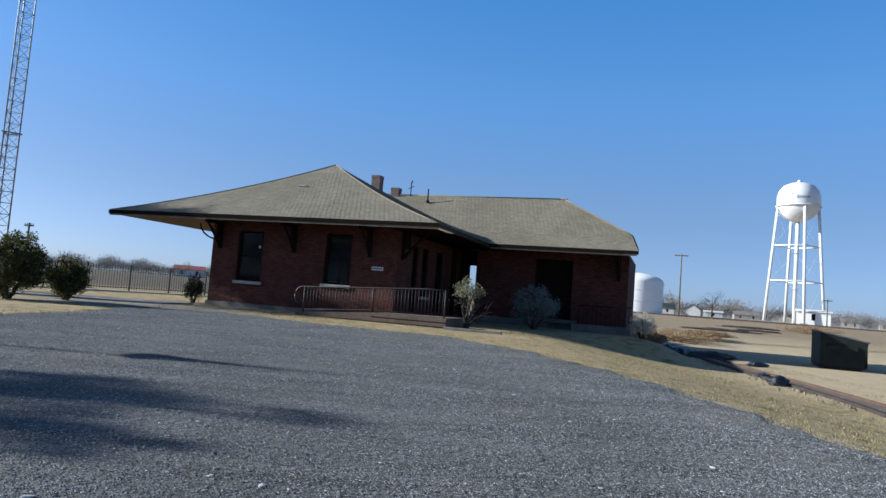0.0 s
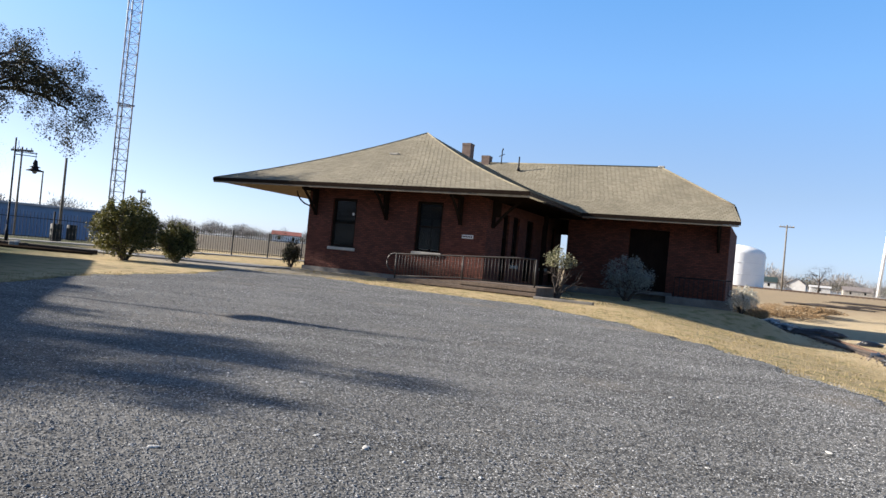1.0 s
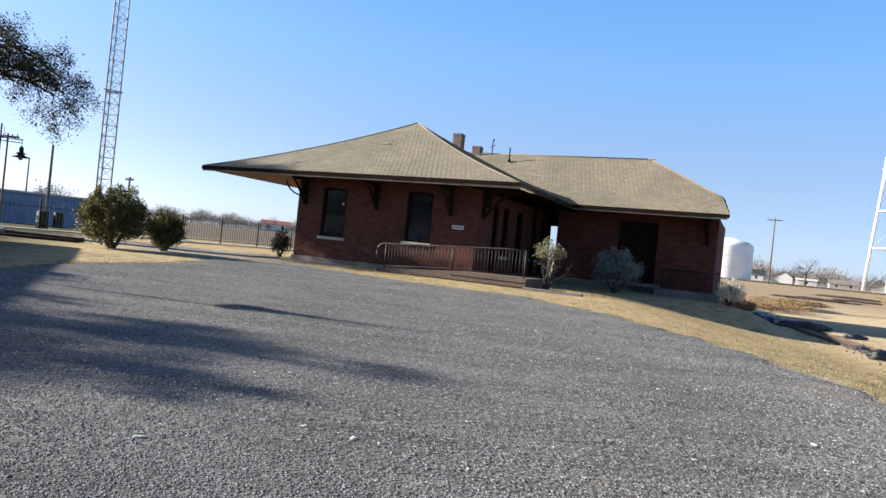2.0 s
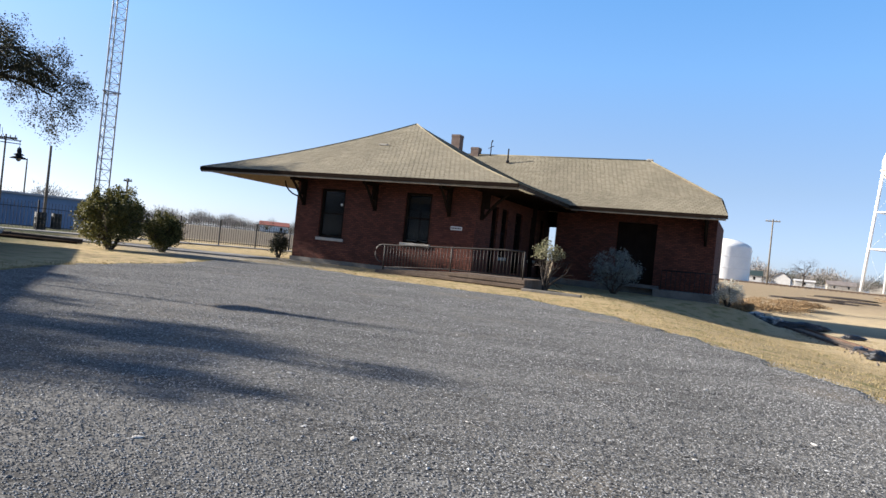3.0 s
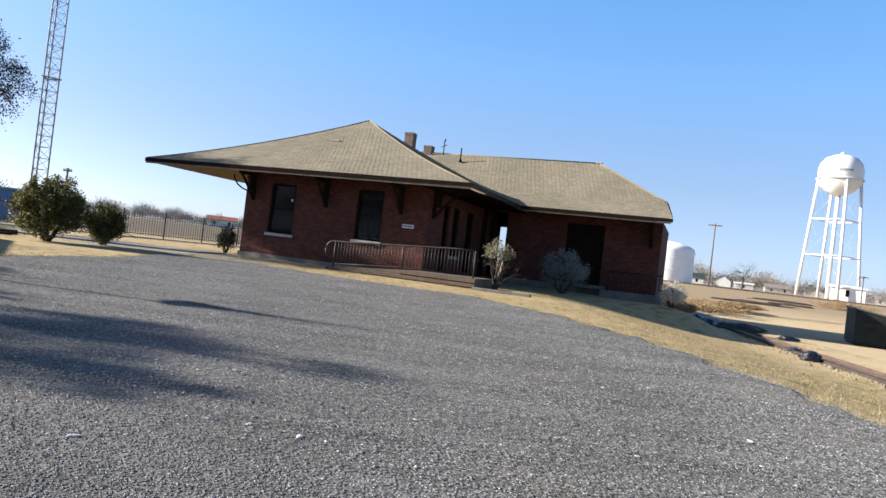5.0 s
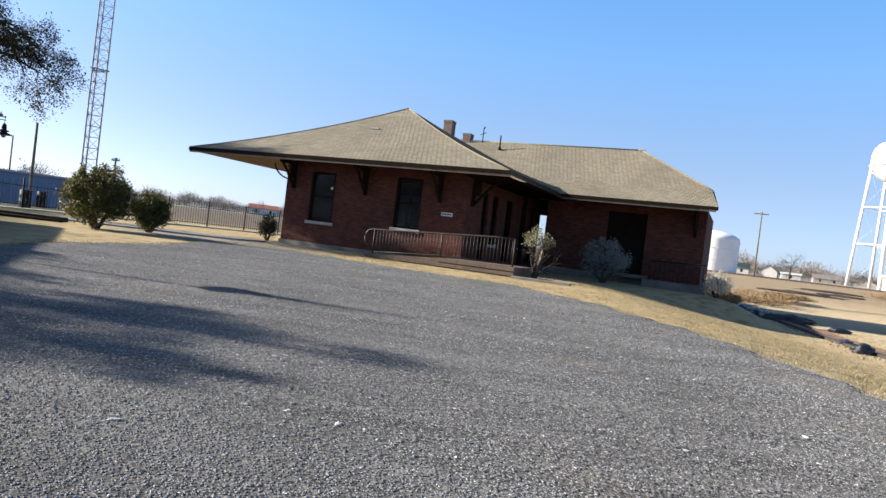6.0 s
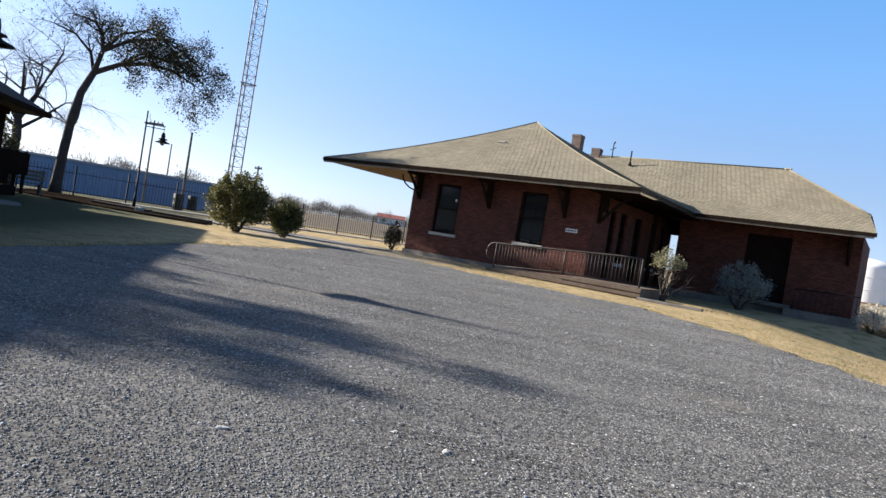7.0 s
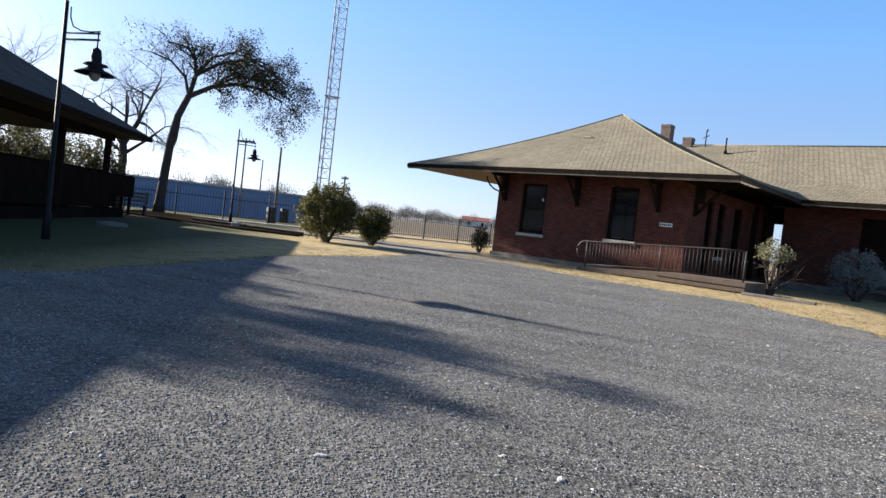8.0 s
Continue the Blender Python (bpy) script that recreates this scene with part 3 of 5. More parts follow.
part("wall", wall_with_openings(0.3, 10.6, 0, 3.66, side_open, 0.3, SIDE), BRICK, depot)
for i, (a, b, lo, hi) in enumerate(side_open):
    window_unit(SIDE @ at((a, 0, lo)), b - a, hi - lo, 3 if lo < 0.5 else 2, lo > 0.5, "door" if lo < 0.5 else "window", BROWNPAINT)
part("wall", boxed(0, 0.3, 0.3, 10.6, 0, 3.66), BRICK, depot)
part("wall", boxed(0.3, 8.25, 10.3, 10.6, 0, 3.66), BRICK, depot)
WING = at((9.63, 7.9, 0))
wing_open = [(2.95, 4.75, 0.42, 3.25)]
part("wall", wall_with_openings(0, 7.30, 0, 3.66, wing_open, 0.3, WING), BRICK, depot, "red brick freight-room wall")
part("wall", boxed(9.63, 9.93, 8.2, 14.5, 0, 3.66), BRICK, depot)
part("wall", boxed(16.63, 16.93, 8.2, 14.5, 0, 3.66), BRICK, depot)
part("wall", boxed(9.63, 16.93, 14.5, 14.8, 0, 3.66), BRICK, depot)
part("foundation", boxed(-0.06, 8.61, -0.06, 10.66, -0.3, 0.16), FOOTING, depot, "stained concrete footing")
part("foundation", boxed(9.57, 16.99, 7.84, 14.86, -0.6, 0.30), FOOTING, depot, "stained concrete footing")


def freight_door():
    """Wide sliding door of upright boards with cross rails."""
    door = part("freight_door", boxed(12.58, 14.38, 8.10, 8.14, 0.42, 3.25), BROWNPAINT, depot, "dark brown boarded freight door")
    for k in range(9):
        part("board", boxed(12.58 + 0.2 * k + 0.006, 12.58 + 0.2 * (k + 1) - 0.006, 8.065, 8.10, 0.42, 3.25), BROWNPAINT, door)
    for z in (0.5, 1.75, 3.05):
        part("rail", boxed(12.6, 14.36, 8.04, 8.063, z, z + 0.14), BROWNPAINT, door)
    part("sill", boxed(12.3, 14.7, 7.5, 7.84, 0.26, 0.42), FOOTING, depot, "worn stone door sill")


freight_door()


def slope(name, left, right, z0, z1, length, flare, label, tab=0.21, course=0.15):
    """A roof slope of shingle courses between two edges; left(s) and right(s) give (u, v) from eave (0) to top (1)."""
    rows = max(3, int(length / course))
    level = lambda s: z0 + (z1 - z0) * (s - flare * s * (1 - s))
    verts, faces = [], []
    rng = random.Random(len(name) + rows)
    for i in range(rows):
        s0, s1 = i / rows, min(1.0, (i + 1.25) / rows)
        a, b, c, d = left(s0), right(s0), left(s1), right(s1)
        wide = math.hypot(b[0] - a[0], b[1] - a[1])
        k = max(1, int(wide / tab))
        off = 0.5 * (i % 2) / k
        cuts = [0.0] + [j / k + off for j in range(0 if off else 1, k) if 0 < j / k + off < 1] + [1.0]
        for p, q in zip(cuts, cuts[1:]):
            lift, g = 0.020 + rng.uniform(0, 0.010), 0.022 / max(wide, 0.3)
            p2, q2 = p + g * 0.5, q - g * 0.5
            P = [(a[0] + (b[0] - a[0]) * w, a[1] + (b[1] - a[1]) * w, level(s0) + lift) for w in (p2, q2)]
            Q = [(c[0] + (d[0] - c[0]) * w, c[1] + (d[1] - c[1]) * w, level(s1) + 0.012) for w in (p2, q2)]
            n = len(verts)
            verts += [P[0], P[1], Q[1], Q[0], (P[0][0], P[0][1], P[0][2] - 0.02), (P[1][0], P[1][1], P[1][2] - 0.02)]
            faces += [(n, n + 1, n + 2, n + 3), (n + 4, n + 5, n + 1, n)]
    deck = bmesh.new()
    up, low = [], []
    for i in range(7):
        s = i / 6
        up.append([deck.verts.new((*e(s), level(s))) for e in (left, right)])
        low.append([deck.verts.new((*e(s), level(s) - 0.14)) for e in (left, right)])
    for i in range(6):
        deck.faces.new((up[i][0], up[i][1], up[i + 1][1], up[i + 1][0]))
        deck.faces.new((low[i][1], low[i][0], low[i + 1][0], low[i + 1][1]))
        for e in (0, 1):
            deck.faces.new((up[i][e], low[i][e], low[i + 1][e], up[i + 1][e]))
    deck.faces.new((up[0][0], low[0][0], low[0][1], up[0][1]))
    ob = part(name, deck, SOFFIT, depot, label)
    sh = scatter_mesh("shingles", verts, faces, SHINGLES)
    sh.parent = ob
    tagged(sh, kind="stuff")
    return ob


def lerp2(a, b):
    return lambda s: (a[0] + (b[0] - a[0]) * s, a[1] + (b[1] - a[1]) * s)


UL, UR, VF, PK = -4.47, 10.6, -1.3, (2.8, 5.25)
TOP = 7.14
slope("roof_slope", lerp2((UL, VF), PK), lerp2((UR, VF), PK), EAVE, TOP, 6.9, 0.24, "tan asphalt shingle hip roof with wooden soffit")
slope("roof_slope", lerp2((UR, VF), PK), lerp2((UR, 11.35), PK), EAVE, TOP, 8.2, 0.24, "tan asphalt shingle hip roof")
slope("roof_slope", lerp2((UL, 11.35), PK), lerp2((UL, VF), PK), EAVE, TOP, 8.2, 0.24, "tan asphalt shingle hip roof")
WR = 6.64


def wing_right(s):
    return (17.38 - 0.36 * s / 0.28, 6.4 + 4.6 * s) if s < 0.28 else (17.02 - (s - 0.28) / 0.72 * 3.73, 6.4 + 4.6 * s)


slope("roof_slope", lerp2((-4.7, 6.4), (-0.3, 11)), wing_right, EAVE, WR, 5.5, 0.10, "tan asphalt shingle roof")
slope("roof_slope", lambda s: (16.9 - (16.9 - 13.29) * s, 15.6 - 4.6 * s), lerp2((-4.7, 15.6), (-0.3, 11)), EAVE, WR, 5.5, 0.10, "tan asphalt shingle roof")
slope("roof_slope", lambda s: (17.02 - 3.73 * s, 7.69 + 3.31 * s), lambda s: (17.02 - 3.73 * s, 14.3 - 3.3 * s), 4.50, WR, 4.2, 0.0, "tan asphalt shingle roof end")
slope("roof_slope", lerp2((-4.8, 15.6), (-0.3, 11)), lerp2((-4.8, 6.4), (-0.3, 11)), EAVE - 0.02, WR, 5.5, 0.10, "tan asphalt shingle roof end")
for q in ((UL - 0.02, UR + 0.02, VF - 0.05, VF - 0.004, EAVE - 0.13, EAVE + 0.02), (UR - 0.046, UR + 0.0, VF - 0.002, 6.35, EAVE - 0.13, EAVE + 0.018), (UL - 0.05, UL - 0.004, VF, 15.6, EAVE - 0.13, EAVE + 0.02),
          (UR + 0.01, 17.38, 6.35, 6.396, EAVE - 0.13, EAVE + 0.02), (17.03, 17.07, 7.7, 14.3, 4.33, 4.51), (UL, 16.9, 15.604, 15.65, EAVE - 0.13, EAVE + 0.02)):
    part("fascia", boxed(*q), TRIM, depot, "dark brown fascia board")
for q in ((UL, UR, VF - 0.02, VF + 0.10, EAVE - 0.20, EAVE - 0.145), (UR + 0.05, 17.3, 6.38, 6.5, EAVE - 0.20, EAVE - 0.145)):
    part("soffit_strip", boxed(*q), WOOD, depot, "weathered grey eave strip")
def hip_cap(a, b, flare, z0, z1):
    bm = bmesh.new()
    pts = []
    for i in range(9):
        s = i / 8
        pts.append((a[0] + (b[0] - a[0]) * s, a[1] + (b[1] - a[1]) * s, z0 + (z1 - z0) * (s - flare * s * (1 - s)) + 0.02))
    tube(bm, pts, 0.032, 6)
    part("hip_cap", bm, HIPCAP, depot, "pale shingle hip cap")


hip_cap((UL, VF), PK, 0.24, EAVE, TOP)
hip_cap((UR, VF), PK, 0.24, EAVE, TOP)
hip_cap((17.02, 7.69), (13.29, 11), 0.0, 4.52, WR)
bm = bmesh.new()
tube(bm, [(3.0, 11, WR + 0.01), (13.29, 11, WR + 0.01)], 0.05, 6)
part("ridge_cap", bm, HIPCAP, depot, "pale shingle ridge cap")


def bracket(m, slim=False):
    """A timber knee bracket from the wall to the eave: post, arm, strut and web; the slim kind is one arched strut."""
    bm = bmesh.new()
    if slim:
        tube(bm, [(0, -0.03 - 1.1 * math.sin(a), -0.75 + 0.75 * (1 - math.cos(a))) for a in (0, 0.3, 0.6, 0.9, 1.2, 1.5)], 0.035, 6)
        box(bm, -0.04, 0.04, -0.06, 0, -0.95, 0)
        box(bm, -0.03, 0.03, -0.42, -0.06, -0.16, -0.10)
    else:
        box(bm, -0.06, 0.06, -0.12, 0, -1.15, 0)
        box(bm, -0.06, 0.06, -1.12, -0.12, -0.14, 0)
        tube(bm, [(0, -0.10, -1.08), (0, -0.34, -0.78), (0, -0.70, -0.38), (0, -1.06, -0.08)], [0.05, 0.06, 0.06, 0.05], 6)
        box(bm, -0.035, 0.035, -0.34, -0.12, -0.70, -0.14)
    bmesh.ops.transform(bm, matrix=m, verts=bm.verts[:])
    return part("bracket", bm, TRIM, depot, "dark timber eave bracket")


for u in (0.42, 4.02, 7.42):
    bracket(at((u, -0.004, EAVE - 0.16)))
bracket(at((16.5, 7.896, EAVE - 0.16)))
for v in (0.5,):
    bracket(at((8.554, v, EAVE - 0.16)) @ Matrix.Rotation(radians(90), 4, "Z"))
    bracket(at((-0.004, v, EAVE - 0.16)) @ Matrix.Rotation(radians(-90), 4, "Z"), True)
# added sheet: the porch's shade as a near-black panel below the soffit
part("porch_shade_panel", boxed(8.58, 10.5, -1.2, 7.85, 3.50, 3.53), BROWNPAINT, depot, "added near-black panel that darkens the porch underside")
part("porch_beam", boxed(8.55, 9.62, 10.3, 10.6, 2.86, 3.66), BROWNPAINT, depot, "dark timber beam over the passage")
# porch post that carries the roof corner beside the passage
for u, v in ((8.9, 6.2),):
    part("porch_post", boxed(u, u + 0.16, v, v + 0.16, 0.2, EAVE - 0.15), BROWNPAINT, depot)


def chimney(u, v, size, z0, z1):
    bm = bmesh.new()
    box(bm, u - size / 2, u + size / 2, v - size / 2, v + size / 2, z0, z1 - 0.14)
    box(bm, u - size / 2 - 0.015, u + size / 2 + 0.015, v - size / 2 - 0.015, v + size / 2 + 0.015, z1 - 0.14, z1 - 0.05)
    box(bm, u - size / 2 - 0.01, u + size / 2 + 0.01, v - size / 2 - 0.01, v + size / 2 + 0.01, z1 - 0.05, z1)
    part("chimney", bm, OLDBRICK, depot, "weathered brick chimney")


chimney(2.5, 11, 0.52, 6.3, 7.72)
chimney(3.72, 11, 0.46, 6.3, 7.03)


def roof_pipe(name, u, v, z0, z1, r, material, arm=False):
    bm = bmesh.new()
    tube(bm, [(u, v, z0), (u, v, z1)], r, 8)
    if arm:
        tube(bm, [(u - 0.16, v, z1 - 0.35), (u + 0.16, v, z1 - 0.2)], r * 0.7, 6)
        tube(bm, [(u, v, z1 - 0.02), (u + 0.06, v, z1 + 0.12)], r * 1.2, 6)
    else:
        lathe(bm, [(r * 3, z0 + 0.0), (r * 1.4, z0 + 0.16), (r * 1.1, z0 + 0.2)], 10, (u, v))
    part(name, bm, material, depot)


roof_pipe("weather_mast", 4.65, 10.9, 6.5, 7.35, 0.03, METALDARK, True)
roof_pipe("vent_pipe", 5.95, 10.2, 6.15, 6.90, 0.04, METALDARK)
part("ridge_cap", boxed(13.15, 13.45, 10.9, 11.1, 6.62, 6.72, 0.02), SILL, depot, "small pale ridge end cap")
part("roof_patch", boxed(2.3, 2.75, 2.62, 2.72, 5.62, 5.68), SILL, depot, "small pale roof vent")


def wall_sign():
    ob = thing("wall_sign", DEPOT @ at((7.78, -0.012, 1.97)), "small white sign with one dark line on the brick wall", "sign")
    part("board", boxed(-0.24, 0.24, -0.02, 0.008, -0.07, 0.07, 0.004), SIGNPAPER, ob)
    for k in range(6):
        part("bar", boxed(-0.21 + 0.072 * k, -0.16 + 0.072 * k, -0.024, -0.0205, -0.03, 0.03), TRIM, ob)


wall_sign()


def wall_lamp():
    ob = thing("wall_lamp", DEPOT @ at((2.4, -0.01, 2.55)), "tiny white lamp fixed beside the window", "lamp")
    bm = bmesh.new()
    lathe(bm, [(0, -0.06), (0.035, -0.04), (0.045, 0.02), (0.02, 0.06), (0, 0.065)], 10)
    bmesh.ops.transform(bm, matrix=at((0, -0.06, 0)), verts=bm.verts[:])
    part("globe", bm, SIGNPAPER, ob)
    part("bracket", boxed(-0.02, 0.02, -0.05, 0.012, -0.02, 0.02), METALDARK, ob)


wall_lamp()

# ---- ramp and railing in front of the depot ----
def ramp():
    ob = thing("ramp", DEPOT, "low timber and concrete access ramp along the brick wall", "ramp")
    for name, pts in (("ramp_deck", [(5.6, 0.03, 0.10), (8.6, 0.10, 0.30), (11.5, 0.30, 0.33)]),):
        bm = bmesh.new()
        rows = []
        for u, lo, hi in pts:
            rows.append([bm.verts.new((u, v, z)) for v, z in ((-2.25, -0.1), (-2.25, hi), (-0.1, hi), (-0.1, -0.1))])
        for r, s in zip(rows, rows[1:]):
            for k in range(4):
                bm.faces.new((r[k], s[k], s[(k + 1) % 4], r[(k + 1) % 4]))
        bm.faces.new(rows[0][::-1])
        bm.faces.new(rows[-1])
        bmesh.ops.recalc_face_normals(bm, faces=bm.faces[:])
        part(name, bm, RAMPWOOD, ob, "weathered brown ramp decking")
    for k, (z0, z1) in enumerate(((0.02, 0.14), (0.18, 0.30))):
        part("edge_board", boxed(8.6 if k else 7.0, 11.5, -2.33 + 0.02 * k, -2.256, z0, z1, 0.006), RAMPWOOD, ob, "weathered edge board")
    return ob


ramp()


def railing():
    ob = thing("railing", DEPOT, "dark painted steel railing with upright bars on the ramp", "railing")
    V = -2.12
    top = lambda u: 1.05 if u < 6 else 1.05 + 0.24 * min(1, (u - 6) / 4.6)
    foot = lambda u: 0.10 + 0.20 * min(1, max(0, (u - 5.6) / 3.0)) + (0.03 if u > 8.6 else 0)
    bm = bmesh.new()
    bend = [(5.75 - 0.30 * math.sin(a), V, top(5.8) - 0.33 + 0.33 * math.cos(a)) for a in (math.pi, 2.6, 2.1, 1.57, 1.0, 0.5, 0)]
    tube(bm, bend + [(u, V, top(u)) for u in (6.3, 7, 8, 9, 10, 10.6, 11.36)], 0.028, 8)
    part("top_rail", bm, RAILPAINT, ob)
    bm = bmesh.new()
    tube(bm, [(5.85, V, foot(5.85) + 0.1), (7.2, V, foot(7.2) + 0.1), (8.6, V, foot(8.6) + 0.1), (11.36, V, foot(11.36) + 0.08)], 0.02, 6)
    part("bottom_rail", bm, RAILPAINT, ob)
    for u in (5.85, 8.62, 11.36):
        bm = bmesh.new()
        tube(bm, [(u, V, foot(u) - 0.02), (u, V, top(u))], 0.03, 8)
        part("post", bm, RAILPAINT, ob)
    bm = bmesh.new()
    tube(bm, [(0, 0, 0), (0, 0, 1)], 0.011, 5)
    me = bpy.data.meshes.new("baluster")
    bm.to_mesh(me)
    bm.free()
    me.materials.append(RAILPAINT)
    n = 42
    for k in range(n):
        u = 5.98 + (11.28 - 5.98) * k / (n - 1)
        z0 = foot(u) + 0.1
        share("baluster", me, ob, Matrix.LocRotScale((u, V, z0), None, (1, 1, top(u) - z0)))


railing()
bm = boxed(11.6, 13.6, -2.9, -2.72, -0.1, 0.07, 0.02)
bmesh.ops.transform(bm, matrix=DEPOT, verts=bm.verts[:])
tagged(mesh_object("kerb", bm, FOOTING), "short worn concrete bed edging by the ramp", "kerb", kind="structure")


def step_rail():
    """The freight-room steps' plain rail by the right corner."""
    ob = thing("step_railing", DEPOT, "dark steel railing beside the freight-room wall", "railing")
    bm = bmesh.new()
    tube(bm, [(14.9, 6.7, 0.3), (14.9, 6.7, 1.15), (16.9, 6.7, 1.2), (17.2, 6.7, 1.2)], 0.03, 6)
    part("top_rail", bm, METALDARK, ob)
    for k in range(11):
        bm = bmesh.new()
        tube(bm, [(15.1 + 0.2 * k, 6.7, 0.28), (15.1 + 0.2 * k, 6.7, 1.17)], 0.014, 5)
        part("baluster", bm, METALDARK, ob)
    part("landing", boxed(14.6, 17.3, 6.55, 7.83, -0.6, 0.30, 0.01), FOOTING, ob, "concrete landing")


step_rail()


# ---- plants ----
def leaf_cloud(verts, faces, centre, radii, count, size, rng, droop=0.0, hollow=0.35):
    """Leaves through an uneven rounded clump, each a folded diamond."""
    seed = rng.random() * 50
    for _ in range(count):
        d = Vector((rng.gauss(0, 1), rng.gauss(0, 1), rng.gauss(0, 1))).normalized()
        lump = 1 + 0.45 * noise.noise(d * 1.7 + Vector((seed, 0, 0)))
        r = (hollow + (1 - hollow) * rng.random() ** 0.5) * lump
        p = Vector(centre) + Vector((d.x * radii[0], d.y * radii[1], d.z * radii[2])) * r
        a = Vector((rng.gauss(0, 1), rng.gauss(0, 1), rng.gauss(0, 0.6) - droop)).normalized()
        b = a.cross(Vector((rng.gauss(0, 1), rng.gauss(0, 1), rng.gauss(0, 1)))).normalized()
        s = size * rng.uniform(0.6, 1.3)
        n = len(verts)
        verts += [tuple(p), tuple(p + a * s * 0.5 + b * s * 0.28), tuple(p + a * s), tuple(p + a * s * 0.5 - b * s * 0.28)]
        faces.append((n, n + 1, n + 2, n + 3))


def grow(bm, tips, p, d, length, radius, depth, rng, spread=0.6, gravity=0.0, sides=5):
    """A limb that wanders, tapers and forks; its last twigs are noted in tips."""
    pts, rad = [p], [radius]
    k = 4
    for i in range(k):
        d = (d + Vector((rng.gauss(0, 0.16), rng.gauss(0, 0.16), rng.gauss(0, 0.12) - gravity))).normalized()
        p = p + d * length / k
        pts.append(p)
        rad.append(radius * (1 - 0.45 * (i + 1) / k))
        if depth > 0 and i >= 1 and rng.random() < 0.75:
            side = (d + Vector((rng.gauss(0, spread), rng.gauss(0, spread), rng.gauss(0, spread) * 0.8))).normalized()
            grow(bm, tips, p, side, length * rng.uniform(0.5, 0.75), rad[-1] * 0.6, depth - 1, rng, spread, gravity, max(3, sides - 1))
    tube(bm, pts, rad, sides, False)
    if depth > 0:
        for _ in range(2):
            side = (d + Vector((rng.gauss(0, spread), rng.gauss(0, spread), rng.gauss(0, spread) * 0.8))).normalized()
            grow(bm, tips, p, side, length * rng.uniform(0.55, 0.8), rad[-1] * 0.7, depth - 1, rng, spread, gravity, max(3, sides - 1))
    else:
        tips.append(p)


def bush(name, x, y, wide, high, leaf, size, count, label, seed, category="bush", trunk=0.25, z=None, bare=0.0):
    rng = random.Random(seed)
    ob = thing(name, Matrix.Translation((x, y, height(x, y) - 0.02 if z is None else z)), label, category)
    bm = bmesh.new()
    tips = []
    for k in range(7):
        a = k * math.tau / 7 + rng.random()
        d = Vector((0.45 * math.cos(a) * wide / high, 0.45 * math.sin(a) * wide / high, 1)).normalized()
        grow(bm, tips, Vector((0.05 * math.cos(a), 0.05 * math.sin(a), -0.03)), d, high * 0.45, 0.028 * high, 2, rng, 0.45)
    part("stem_clump", bm, BARK, ob, "dark woody stems")
    verts, faces = [], []
    mid = bare + (high - bare) * 0.49
    lumps = 16
    for k in range(lumps):
        a, e = k * 2.4 + rng.random(), rng.uniform(-0.85, 1.0)
        c = (0.58 * wide / 2 * math.cos(a) * math.cos(e), 0.58 * wide / 2 * math.sin(a) * math.cos(e), mid + 0.60 * (high - bare) / 2 * math.sin(e))
        r = rng.uniform(0.34, 0.52)
        leaf_cloud(verts, faces, c, (wide / 2 * r, wide / 2 * r, (high - bare) / 2 * r), count // lumps, size, rng)
    for k in range(44):
        a, e = rng.random() * math.tau, rng.uniform(0.0, 1.4)
        c = (0.94 * wide / 2 * math.cos(a) * math.cos(e), 0.94 * wide / 2 * math.sin(a) * math.cos(e), mid + 1.0 * (high - bare) / 2 * math.sin(e))
        q = rng.uniform(0.84, 1.10)
        c = (c[0] * q, c[1] * q, mid + (c[2] - mid) * q)
        leaf_cloud(verts, faces, c, (wide * 0.045, wide * 0.045, high * 0.11), max(8, count // 170), size, rng)
    cr = scatter_mesh("crown", verts, faces, leaf)
    cr.parent = ob
    return ob


bush("evergreen_bush", -13.6, 21.6, 2.3, 2.0, OLIVE, 0.075, 19000, "large olive-green evergreen shrub on the lawn", 1)
bush("evergreen_bush", -12.5, 23.0, 1.35, 1.36, OLIVE, 0.075, 9000, "smaller dark evergreen shrub beside the large one", 2)
bush("corner_shrub", -10.75, 29.9, 0.9, 1.15, DARKLEAF, 0.08, 1600, "dark spiky shrub at the depot's brick corner", 3)
bush("sage_bush", 4.05, 29.0, 2.2, 1.75, SAGE, 0.06, 6500, "grey-green sage bush in front of the freight wall", 4)
bush("pale_bush", 8.5, 28.6, 1.25, 1.05, PALE, 0.05, 4200, "pale grey dried shrub at the depot's far corner", 5)
bush("rose_bush", 1.0, 24.65, 1.15, 1.7, ROSE, 0.075, 900, "straggly rose bush with yellowed leaves and bare stems", 6, bare=0.95)


